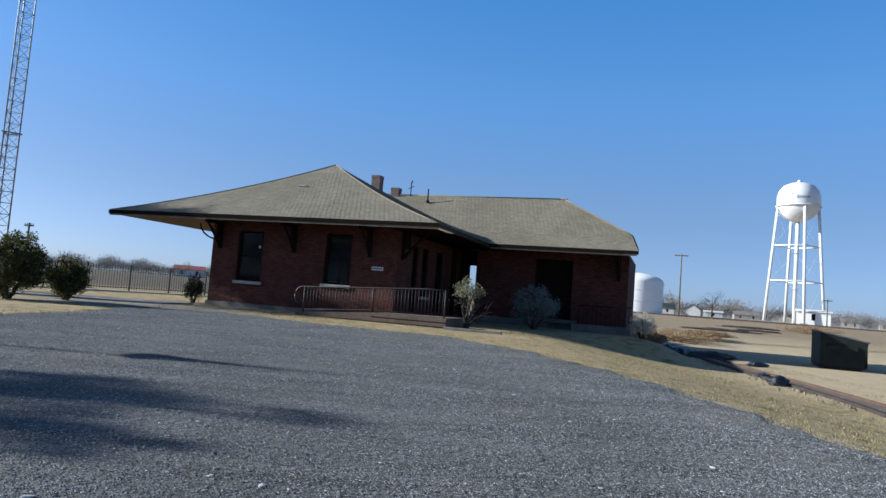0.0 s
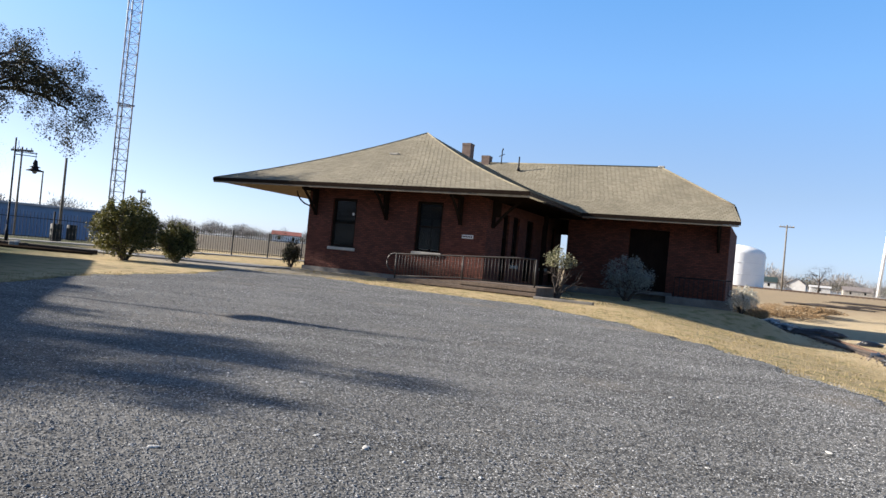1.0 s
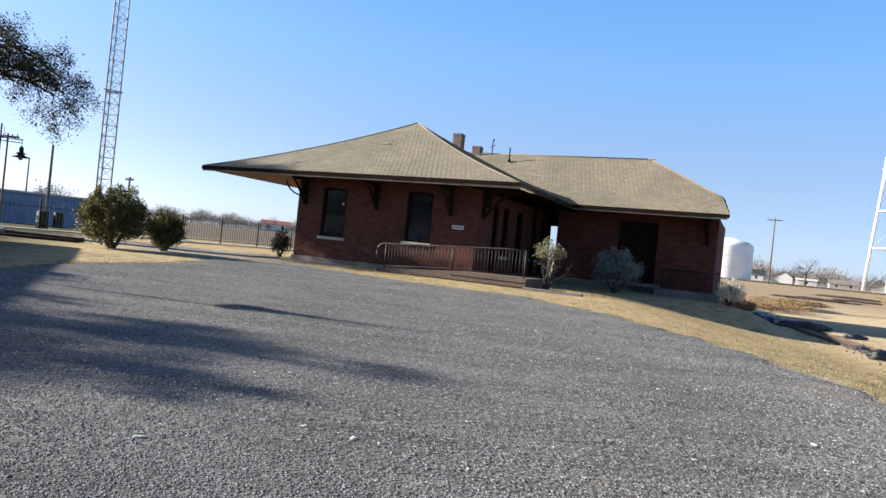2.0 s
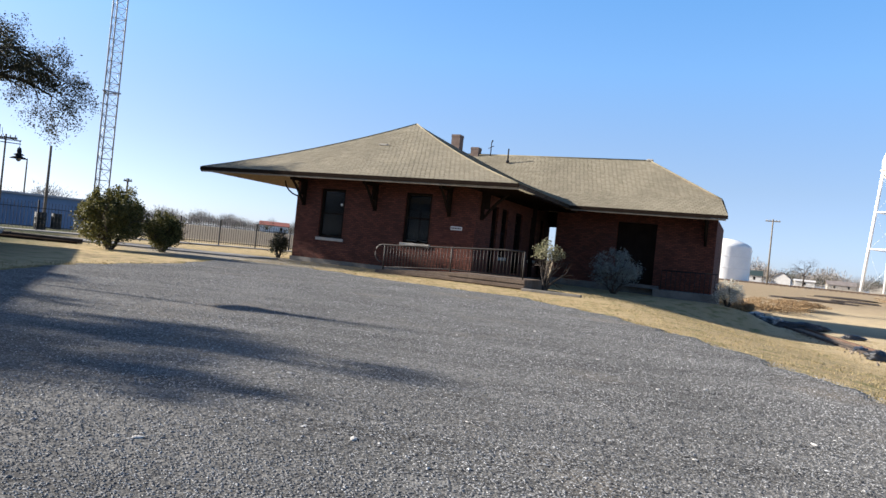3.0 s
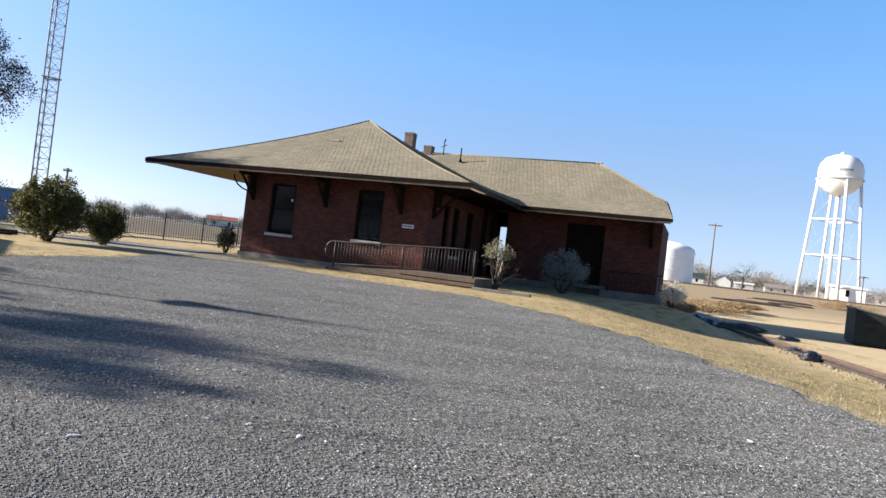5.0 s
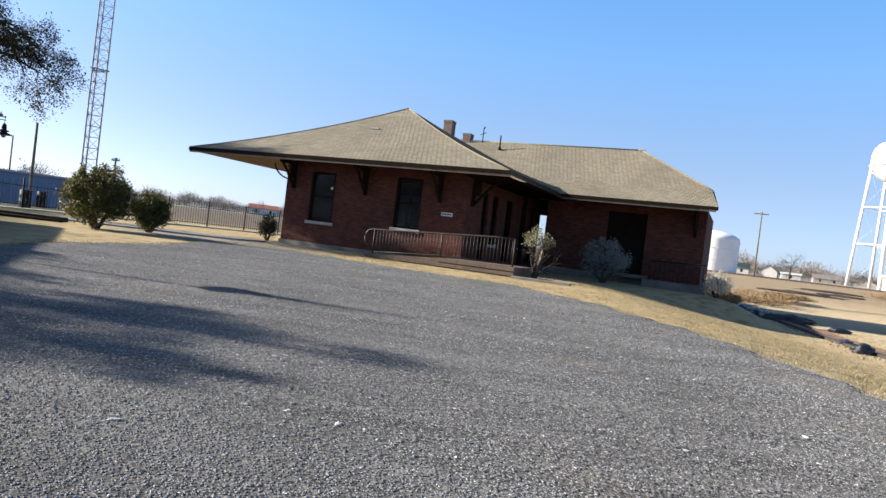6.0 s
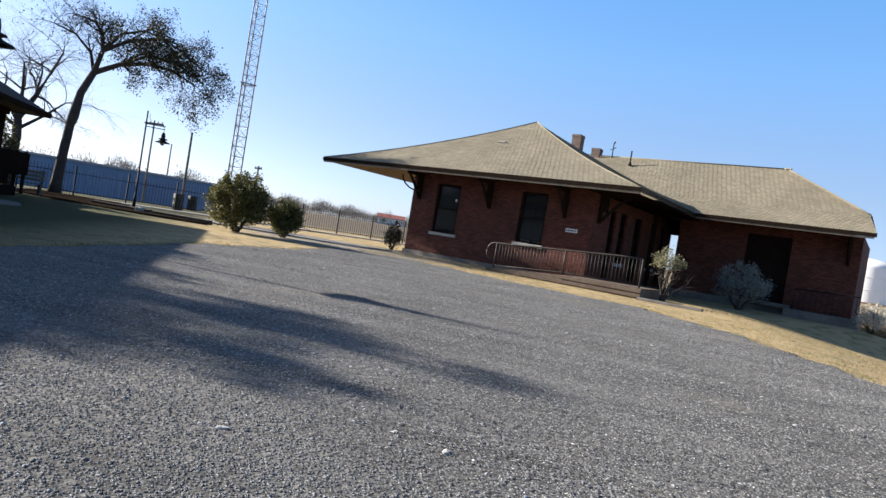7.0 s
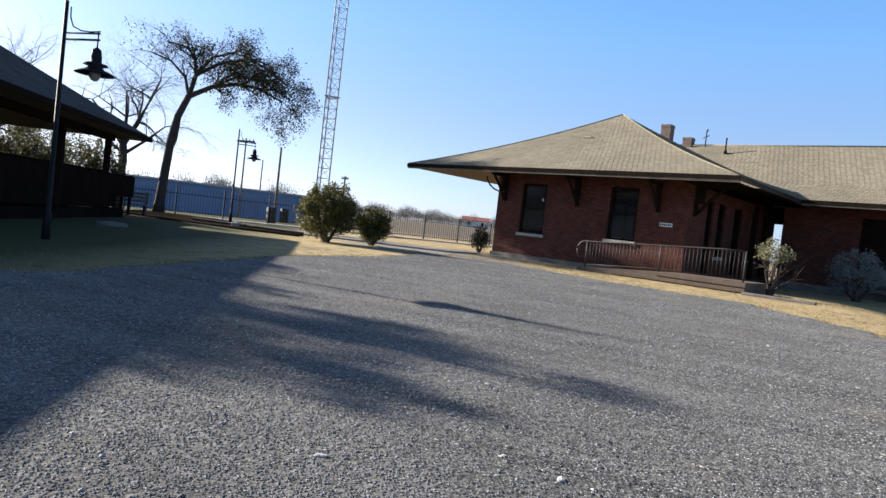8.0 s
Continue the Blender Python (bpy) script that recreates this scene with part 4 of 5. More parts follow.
def tree_from(name, x, y, spine, limbs, leaf, label, seed, leaf_count, leaf_size, across, depth=3, clump=0.26, gravity=0.05, reach=(0.5, 0.95), size=1.0, leafy=0.75, bare_to=-9.0):
    """A tree drawn by its trunk and main limbs in the upright plane through across, then left to fork by itself."""
    rng = random.Random(seed)
    ob = thing(name, Matrix.Translation((x, y, height(x, y) - 0.05)) @ Matrix.Scale(size, 4), label, "tree")
    to = lambda p: Vector((across[0] * p[0] - across[1] * p[2], across[1] * p[0] + across[0] * p[2], p[1]))
    bm = bmesh.new()
    tube(bm, [to(p) for p, r in spine], [r for p, r in spine], 10)
    part("trunk", bm, BARK, ob, "dark rough leaning trunk")
    bm = bmesh.new()
    tips = []
    for pts, r0, r1 in limbs:
        q = [to(p) for p in pts]
        k = len(q)
        tube(bm, q, [r0 + (r1 - r0) * i / (k - 1) for i in range(k)], 7, False)
        for i in range(1, k):
            for _ in range(3):
                d = ((q[i] - q[i - 1]).normalized() + Vector((rng.gauss(0, 0.7), rng.gauss(0, 0.7), rng.gauss(0, 0.55)))).normalized()
                grow(bm, tips, q[i], d, rng.uniform(*reach), 0.6 * (r0 + (r1 - r0) * i / (k - 1)), depth - 1, rng, 0.6, gravity)
    part("branching", bm, BARK, ob, "forking dark limbs and bare twigs")
    if leaf_count:
        verts, faces = [], []
        for p in tips:
            if rng.random() < leafy * (1.0 if p.x * across[0] + p.y * across[1] > bare_to else 0.12):
                leaf_cloud(verts, faces, tuple(p - Vector((0, 0, 0.1))), (clump, clump, clump * 1.2), max(1, int(leaf_count / len(tips) * rng.uniform(0.1, 2.2))), leaf_size, rng, 0.5, 0.05)
        cr = scatter_mesh("crown", verts, faces, leaf)
        cr.parent = ob
    return ob


TRUNK_LINE = [((-0.34, 0, 0), 0.27), ((-0.31, 0.5, 0), 0.21), ((-0.24, 1.6, 0), 0.18), ((-0.14, 2.8, 0), 0.165), ((-0.07, 3.15, 0), 0.20), ((0.06, 4.1, 0), 0.145), ((0.40, 5.0, 0), 0.13)]
MAIN_LIMBS = [([(0.40, 5.0, 0), (1.3, 5.6, 0.3), (2.4, 5.95, 0.5), (3.3, 5.85, 0.4), (4.2, 5.45, 0.2)], 0.12, 0.035),
              ([(0.40, 5.0, 0), (0.60, 5.9, -0.2), (0.50, 6.5, -0.4), (0.2, 6.9, -0.4), (-0.5, 7.0, -0.3)], 0.11, 0.03),
              ([(0.60, 5.9, -0.2), (1.5, 6.5, -0.5), (2.6, 6.8, -0.8), (3.4, 6.5, -1.0), (4.2, 6.0, -0.9)], 0.09, 0.03),
              ([(1.3, 5.6, 0.3), (2.0, 6.3, 0.9), (2.8, 6.6, 1.5)], 0.07, 0.03),
              ([(0.40, 5.0, 0), (0.2, 5.8, 0.3), (-0.4, 6.4, 0.5), (-1.2, 6.6, 0.4)], 0.08, 0.025),
              ([(0.60, 5.9, -0.2), (1.2, 6.8, 0.2), (2.0, 7.2, 0.4), (2.9, 7.1, 0.5)], 0.08, 0.025),
              ([(1.3, 5.6, 0.3), (2.2, 6.1, -0.3), (3.3, 6.1, -0.4), (4.4, 5.5, -0.4)], 0.07, 0.025)]
tree_from("leaning_tree", -26.9, 27.3, TRUNK_LINE, MAIN_LIMBS, DARKLEAF, "leaning old tree with clumped dark winter leaves", 21, 110000, 0.085, (0.708, 0.706), 5, clump=0.24, gravity=0.015, reach=(0.40, 0.78), size=1.23, leafy=0.20, bare_to=0.45)
BARE_LIMBS = [([(0, 2.6, 0), (-0.6, 3.5, 0.2), (-1.3, 4.3, 0.4)], 0.11, 0.03), ([(0, 2.6, 0), (0.5, 3.6, -0.3), (0.9, 4.6, -0.5), (1.2, 5.4, -0.6)], 0.12, 0.03), ([(0, 2.2, 0), (0.8, 2.9, 0.2), (1.5, 3.6, 0.3)], 0.08, 0.03), ([(0, 2.6, 0), (0, 3.8, 0.5), (-0.1, 4.9, 0.8)], 0.1, 0.03), ([(0, 2.3, 0), (-0.8, 2.9, -0.3), (-1.6, 3.6, -0.2)], 0.07, 0.03)]
BARE_TRUNK = [((0, 0, 0), 0.22), ((0, 1.0, 0), 0.17), ((0.05, 2.0, 0), 0.16), ((0, 2.6, 0), 0.16)]
tree_from("bare_tree", -30.5, 27.4, BARE_TRUNK, BARE_LIMBS, TWIGS, "bare winter tree behind the shelter", 22, 0, 0.1, (0.708, 0.706), 5, reach=(0.8, 1.4), size=1.3)
tree_from("bare_tree", -27.0, 17.5, BARE_TRUNK, BARE_LIMBS, TWIGS, "bare winter tree behind the shelter", 23, 0, 0.1, (0.4, 0.9), 4, reach=(0.8, 1.4))
tree_from("bare_tree", 64.0, 160.0, BARE_TRUNK, BARE_LIMBS, TWIGS, "far bare winter tree beyond the tracks", 27, 0, 0.1, (0.9, -0.4), 4, reach=(0.8, 1.4), size=0.95)
# stands past the shelter; its crown throws the streaked shade over the lot
SHADE_TRUNK = [((0, 0, 0), 0.32), ((0.05, 1.2, 0), 0.25), ((0.1, 2.6, 0), 0.22), ((0.2, 4.2, 0), 0.19)]
SHADE_LIMBS = [([(0.2, 4.2, 0), (0.9, 5.6, 0.2), (1.6, 7.0, 0.4), (2.2, 8.4, 0.5)], 0.13, 0.03), ([(0.2, 4.2, 0), (0.3, 5.6, -0.6), (0.7, 6.8, -1.0), (1.0, 7.7, -1.3)], 0.12, 0.03),
               ([(0.2, 4.2, 0), (-0.3, 5.8, 1.3), (-0.3, 7.0, 2.6), (-0.2, 7.9, 3.7)], 0.11, 0.03), ([(0.9, 5.6, 0.2), (1.4, 6.6, -0.3), (1.9, 7.6, -0.6), (2.2, 8.3, -0.7)], 0.09, 0.03),
               ([(0.7, 6.8, -1.0), (1.0, 7.8, -1.4), (1.4, 8.7, -1.7)], 0.06, 0.025), ([(0.7, 6.8, -1.0), (0.8, 7.5, -1.6), (1.0, 8.1, -2.0)], 0.06, 0.025), ([(1.6, 7.0, 0.4), (1.5, 7.9, 0.0), (1.6, 8.7, -0.2)], 0.06, 0.025),
               ([(1.4, 6.6, -0.3), (1.2, 7.5, -0.7), (1.4, 8.3, -0.9)], 0.06, 0.025), ([(1.6, 7.0, 0.4), (1.1, 7.8, 0.7), (1.0, 8.4, 0.9)], 0.06, 0.025)]
tree_from("spreading_tree", -27.4, 7.6, SHADE_TRUNK, SHADE_LIMBS, DARKLEAF, "tall spreading tree with dark winter leaves behind the open shelter", 24, 90000, 0.085, (1, 0), 4, clump=0.15, reach=(0.45, 0.75), leafy=0.45)

# ---- open shelter beside the lot ----
SH = Vector((-20.9, 20.2, 0))
along, back = Vector((0.52, -0.854, 0)), Vector((-0.854, -0.52, 0))
SHELTER = Matrix(((along.x, back.x, 0, SH.x), (along.y, back.y, 0, SH.y), (0, 0, 1, 0), (0, 0, 0, 1)))


def shelter():
    """Local x runs along the near eave, y away from it."""
    L, D = 21.5, 9.0
    ob = thing("shelter", SHELTER, "dark open timber shelter with a low shingle roof", "shelter")
    bm = bmesh.new()
    slab(bm, [(0, 0, 3.06), (0, D, 3.06), (3.5, D / 2, 5.45)], 0.10)
    slab(bm, [(L, 0, 3.06), (0, 0, 3.06), (3.5, D / 2, 5.45), (L - 3.5, D / 2, 5.45)], 0.10)
    slab(bm, [(0, D, 3.06), (L, D, 3.06), (L - 3.5, D / 2, 5.45), (3.5, D / 2, 5.45)], 0.10)
    slab(bm, [(L, D, 3.06), (L, 0, 3.06), (L - 3.5, D / 2, 5.45)], 0.10)
    bmesh.ops.recalc_face_normals(bm, faces=bm.faces[:])
    part("roof", bm, OLDSHINGLE, ob, "weathered shingle roof")
    bm = boxed(0.05, L - 0.05, 0.05, D - 0.05, 2.93, 2.957)
    part("soffit", bm, WOOD, ob, "weathered board ceiling")
    for q in ((0, L, -0.03, 0.02, 2.90, 3.06), (-0.03, -0.002, 0, D, 2.90, 3.06), (0, L, D, D + 0.03, 2.90, 3.06)):
        bm = boxed(*q)
        part("fascia", bm, TRIM, ob)
    for x in (1.6, 5.6, 9.6, 13.6, 17.6):
        for y in (1.0, D - 1.2):
            part("post", boxed(x - 0.09, x + 0.09, y - 0.09, y + 0.09, 0, 2.93, 0.01), TRIM, ob, "dark square timber post")
    part("beam", boxed(1.2, L - 1.2, 0.9, 1.1, 2.70, 2.94), TRIM, ob)
    part("beam", boxed(1.2, L - 1.2, D - 1.3, D - 1.1, 2.70, 2.94), TRIM, ob)
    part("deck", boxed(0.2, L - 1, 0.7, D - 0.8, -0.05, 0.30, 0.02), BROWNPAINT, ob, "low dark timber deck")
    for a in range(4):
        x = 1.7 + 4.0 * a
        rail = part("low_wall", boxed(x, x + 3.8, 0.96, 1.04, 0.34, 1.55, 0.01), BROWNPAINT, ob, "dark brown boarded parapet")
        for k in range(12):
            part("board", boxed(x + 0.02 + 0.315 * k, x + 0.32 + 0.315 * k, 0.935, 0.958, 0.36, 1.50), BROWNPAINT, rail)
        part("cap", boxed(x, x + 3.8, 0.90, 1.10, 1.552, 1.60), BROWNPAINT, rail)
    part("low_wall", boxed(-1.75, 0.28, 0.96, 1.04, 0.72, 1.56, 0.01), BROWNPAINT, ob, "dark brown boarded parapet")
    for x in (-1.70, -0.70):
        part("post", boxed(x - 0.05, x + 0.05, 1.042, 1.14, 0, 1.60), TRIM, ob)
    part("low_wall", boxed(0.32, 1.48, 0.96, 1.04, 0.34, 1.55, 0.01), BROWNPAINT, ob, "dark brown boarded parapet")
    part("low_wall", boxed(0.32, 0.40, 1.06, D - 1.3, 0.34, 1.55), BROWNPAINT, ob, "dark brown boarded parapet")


shelter()


def bench(m):
    ob = thing("bench", m, "grey slatted bench in the shelter's shade", "bench")
    for k in range(3):
        part("seat_slat", boxed(-0.8, 0.8, -0.2 + 0.15 * k, -0.08 + 0.15 * k, 0.43, 0.47, 0.005), WOOD, ob)
        part("back_slat", boxed(-0.8, 0.8, 0.27 + 0.02 * k, 0.30 + 0.02 * k, 0.55 + 0.15 * k, 0.66 + 0.15 * k, 0.005), WOOD, ob)
    for x in (-0.7, 0.7):
        part("leg", boxed(x - 0.04, x + 0.04, -0.2, 0.26, 0, 0.43), METALDARK, ob)
        part("back_post", boxed(x - 0.03, x + 0.03, 0.33, 0.37, 0.40, 1.0), METALDARK, ob)


bench(Matrix.Translation((-23.2, 21.4, 0)) @ Matrix.Rotation(radians(38), 4, "Z"))
for k, (x, y, w, h) in enumerate(((-29.6, 18.2, 3.2, 3.6), (-29.2, 21.6, 3.0, 3.8), (-27.4, 19.6, 2.2, 3.2), (-33.5, 25.0, 3.6, 4.2), (-30.6, 15.6, 3.2, 3.8), (-28.6, 16.4, 2.0, 3.0), (-25.8, 20.9, 2.6, 3.3), (-24.0, 20.9, 1.8, 2.9), (-27.0, 18.9, 2.2, 3.3))):
    bush("hedge_shrub", x, y, w, h, OLIVE, 0.11, 2600, "tall overgrown shrub, thinly leaved, behind the shelter", 40 + k)


# ---- lamps, poles and fence ----
def street_lamp(x, y, turn, size=1.0):
    """A tapered post with a scrolled arm and a hanging bell-shaped lantern."""
    ob = thing("street_lamp", Matrix.Translation((x, y, height(x, y) - 0.02)) @ Matrix.Rotation(turn, 4, "Z") @ Matrix.Scale(size, 4), "dark old-fashioned street lamp with a hanging bell shade", "street lamp", "yard street lamps")
    bm = bmesh.new()
    tube(bm, [(0, 0, 0), (0, 0, 0.5), (0, 0, 0.55), (0, 0, 4.62)], [0.08, 0.07, 0.047, 0.036], 10)
    part("post", bm, METALDARK, ob)
    bm = bmesh.new()
    tube(bm, [(0, 0, 3.88), (0.86, 0, 3.88)], 0.022, 6)
    tube(bm, [(0, 0, 4.0), (0.86, 0, 4.0)], 0.018, 6)
    part("arm", bm, METALDARK, ob)
    bm = bmesh.new()
    tube(bm, [(0.11, 0, 4.5), (0.12, 0, 4.3), (0.2, 0, 4.13), (0.4, 0, 4.05), (0.62, 0, 4.03), (0.86, 0, 4.04)], 0.013, 6)
    part("scroll", bm, METALDARK, ob)
    bm = bmesh.new()
    tube(bm, [(0.82, 0, 4.04), (0.82, 0, 3.68)], 0.014, 6)
    lathe(bm, [(0.02, 3.74), (0.075, 3.70), (0.09, 3.62), (0.10, 3.55), (0.10, 3.46), (0.20, 3.43), (0.22, 3.40), (0.12, 3.37), (0.16, 3.33), (0.34, 3.26), (0.36, 3.23), (0.22, 3.24)][::-1], 20, (0.82, 0))
    part("shade", bm, METALDARK, ob, "black bell-shaped tiered shade")
    bm = bmesh.new()
    lathe(bm, [(0, 3.10), (0.06, 3.12), (0.10, 3.18), (0.11, 3.24), (0.09, 3.3)], 14, (0.82, 0))
    part("globe", bm, LAMPGLASS, ob, "frosted glass globe")


street_lamp(-11.8, 9.38, radians(6), 0.94)
street_lamp(-23.1, 27.65, radians(38))


def utility_pole(x, y, top, arm=0.0, label="weathered wooden utility pole", r=0.13, turn=0.0):
    base = height(x, y) - 0.3
    ob = thing("utility_pole", Matrix.Translation((x, y, base)) @ Matrix.Rotation(turn, 4, "Z"), label, "utility pole", "utility poles")
    bm = bmesh.new()
    tube(bm, [(0, 0, 0), (0, 0, top - base)], [r, r * 0.75], 8)
    part("pole", bm, WOOD, ob)
    if arm:
        part("crossarm", boxed(-arm, arm, -0.06, 0.06, top - base - 0.35, top - base - 0.2), WOOD, ob)
        for u in (-0.85, -0.4, 0.4, 0.85):
            bm = bmesh.new()
            lathe(bm, [(0.03, top - base - 0.2), (0.05, top - base - 0.12), (0.02, top - base - 0.03), (0, top - base - 0.03)], 8, (u * arm, 0))
            part("insulator", bm, SILL, ob)


utility_pole(34.8, 99.1, 10.0, 0.95, "tall utility pole with a single crossarm", 0.12, radians(-20))
utility_pole(-38.6, 46.9, 6.4, 0.9, "dark pole with a short crossarm", 0.085)
utility_pole(-30.3, 40.7, 5.2, 0, "cut-off weathered wooden pole", 0.10)
utility_pole(-43.6, 55.7, 5.4, r=0.08)
utility_pole(-41.8, 68.4, 5.3, 0.45)
utility_pole(31.5, 128, 7.8, 1.3)
utility_pole(43.5, 135, 7.0, 0.8)
utility_pole(74.0, 130, 6.2, 0.9)


def lattice_mast(x, y, top):
    base = height(x, y)
    ob = thing("radio_mast", Matrix.Translation((x, y, base)), "tall grey steel lattice radio mast", "mast")
    w = 0.60
    corners = [(w * math.cos(a), w * math.sin(a)) for a in (0.3, 0.3 + math.tau / 3, 0.3 + 2 * math.tau / 3)]
    for c in corners:
        bm = bmesh.new()
        tube(bm, [(*c, 0), (*c, top)], 0.055, 6)
        part("leg", bm, MASTSTEEL, ob)
    bm = bmesh.new()
    z, step, k = 0.0, 0.85, 0
    while z < top - step:
        for i in range(3):
            a, b = corners[i], corners[(i + 1) % 3]
            tube(bm, [(*a, z), (*b, z + step)] if (k + i) % 2 else [(*b, z), (*a, z + step)], 0.022, 4, False)
            tube(bm, [(*a, z), (*b, z)], 0.022, 4, False)
        z += step
        k += 1
    part("lacing", bm, MASTSTEEL, ob)
    for z in (11.2, 24.0, 37.0):
        bm = bmesh.new()
        for i in range(3):
            tube(bm, [(*[1.25 * q for q in corners[i]], z), (*[1.25 * q for q in corners[(i + 1) % 3]], z)], 0.06, 5)
        part("joint_ring", bm, MASTSTEEL, ob)


MASTSTEEL = worn("galvanised_steel", (0.26, 0.27, 0.29), (0.38, 0.39, 0.41), 2, 20, 0.5, 0.1, metal=0.6)
lattice_mast(-33.0, 50.4, 48.0)


def iron_fence(a, b, high=1.42):
    a, b = Vector((*a, 0)), Vector((*b, 0))
    d = (b - a).normalized()
    L = (b - a).length
    m = Matrix.Translation(a) @ Matrix.Rotation(math.atan2(d.y, d.x), 4, "Z")
    ob = thing("iron_fence", m, "black iron picket fence on a concrete strip", "fence")
    for z in (0.18, high - 0.32):
        part("rail", boxed(0, L, -0.015, 0.015, z, z + 0.035), METALDARK, ob)
    bm = bmesh.new()
    box(bm, -0.009, 0.009, -0.009, 0.009, 0.08, high)
    pk = bpy.data.meshes.new("picket")
    bm.to_mesh(pk)
    bm.free()
    pk.materials.append(METALDARK)
    bm = bmesh.new()
    box(bm, -0.035, 0.035, -0.035, 0.035, 0, high + 0.1)
    po = bpy.data.meshes.new("post")
    bm.to_mesh(po)
    bm.free()
    po.materials.append(METALDARK)
    n = int(L / 0.15)
    for k in range(n):
        if k % 16 == 0:
            share("post", po, ob, Matrix.Translation((k * 0.15, 0, 0)))
        else:
            share("picket", pk, ob, Matrix.Translation((k * 0.15, 0, 0)))


iron_fence((-29.8, 24.0), (-13.2, 44.4))

# ---- buildings beyond the fence ----
def blue_warehouse():
    m = Matrix.Translation((-52.5, 42.0, -1.1)) @ Matrix.Rotation(math.atan2(55.5 - 42.0, -38.0 + 52.5), 4, "Z")
    ob = thing("warehouse", m, "long low blue corrugated metal warehouse", "building")
    L = 21.0
    part("wall", boxed(0, L, 0, 9, 0, 3.25), BLUEMETAL, ob)
    for k in range(42):
        part("rib", boxed(0.1 + 0.5 * k, 0.16 + 0.5 * k, -0.03, -0.004, 0, 3.2), BLUEMETAL, ob)
    part("roof", boxed(-0.2, L + 0.2, -0.2, 9.2, 3.254, 3.42), MASTSTEEL, ob, "pale metal roof edge")
    for x in (5.5, 13.0):
        part("door", boxed(x, x + 2.6, -0.07, -0.034, 0, 2.5), BLUESHADE, ob, "darker blue roller door")


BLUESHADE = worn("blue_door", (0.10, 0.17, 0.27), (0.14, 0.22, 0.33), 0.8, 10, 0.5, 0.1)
blue_warehouse()


def house(x, y, wide, deep, high, turn, wall, roof, label, ridge=1.4, windows=2, name="house"):
    ob = thing(name, Matrix.Translation((x, y, height(x, y) - 0.1)) @ Matrix.Rotation(turn, 4, "Z"), label, "house")
    part("wall", boxed(-wide / 2, wide / 2, -deep / 2, deep / 2, 0, high), wall, ob)
    bm = bmesh.new()
    o = 0.35
    slab(bm, [(-wide / 2 - o, -deep / 2 - o, high), (wide / 2 + o, -deep / 2 - o, high), (wide / 2 + o, 0, high + ridge), (-wide / 2 - o, 0, high + ridge)], 0.12)
    slab(bm, [(wide / 2 + o, deep / 2 + o, high), (-wide / 2 - o, deep / 2 + o, high), (-wide / 2 - o, 0, high + ridge), (wide / 2 + o, 0, high + ridge)], 0.12)
    part("roof", bm, roof, ob)
    for e in (-1, 1):
        bm = bmesh.new()
        g = [bm.verts.new(p) for p in ((e * wide / 2, -deep / 2, high - 0.02), (e * wide / 2, deep / 2, high - 0.02), (e * wide / 2, 0, high + ridge - 0.13))]
        h = [bm.verts.new((p.co.x - e * 0.15, p.co.y, p.co.z)) for p in g]
        bm.faces.new(g)
        bm.faces.new(h[::-1])
        for i in range(3):
            bm.faces.new((g[i], h[i], h[(i + 1) % 3], g[(i + 1) % 3]))
        bmesh.ops.recalc_face_normals(bm, faces=bm.faces[:])
        part("gable", bm, wall, ob)
    for k in range(windows):
        u = -wide / 2 + wide * (k + 0.5) / windows
        w = part("window", boxed(u - 0.35, u + 0.35, -deep / 2 - 0.05, -deep / 2 - 0.003, high * 0.35, high * 0.82), TRIM, ob)
        part("pane", boxed(u - 0.29, u + 0.29, -deep / 2 - 0.06, -deep / 2 - 0.052, high * 0.38, high * 0.79), GLASS, w)


house(85.1, 254.2, 4.7, 5.4, 2.34, radians(-20), HOUSEWHITE, GREENROOF, "low shed with a dark green metal roof", 1.80, 1, "shed")
house(94.1, 253.3, 7.9, 6.1, 2.16, radians(66), HOUSEWHITE, HOUSEROOF, "white gabled cottage beside the green-roofed shed", 2.34, 1)
house(109.4, 272.2, 6.8, 5.4, 2.16, radians(-20), HOUSEWHITE, HOUSEWHITE, "small white storage trailer", 0.63, 1, "trailer")
house(132.4, 294.0, 10.1, 9.0, 2.16, radians(-20), SILL, HOUSEROOF, "small tan bungalow with a grey roof", 1.62, 2)
house(154.3, 306.2, 9.0, 8.1, 2.16, radians(62), SILL, HOUSEROOF, "small tan bungalow with its gable to the field", 1.62, 1)
house(79.6, 145, 6.4, 4, 2.9, radians(-28), WHITEPAINT, WHITEPAINT, "white metal pump house under the water tower", 0.4, 1, "pump_house")
house(188.6, 312.5, 7.2, 7.2, 2.70, radians(-30), SILL, HOUSEROOF, "small tan bungalow with a brown roof", 1.62, 2)
house(213.8, 320.8, 10.8, 9.0, 2.52, radians(-30), SILL, HOUSEROOF, "pale bungalow with a brown roof", 1.62, 3)
house(-68.6, 186.0, 7.6, 6.0, 2.1, radians(20), WHITEPAINT, REDROOF, "far white house with a red roof", 1.1, 2)


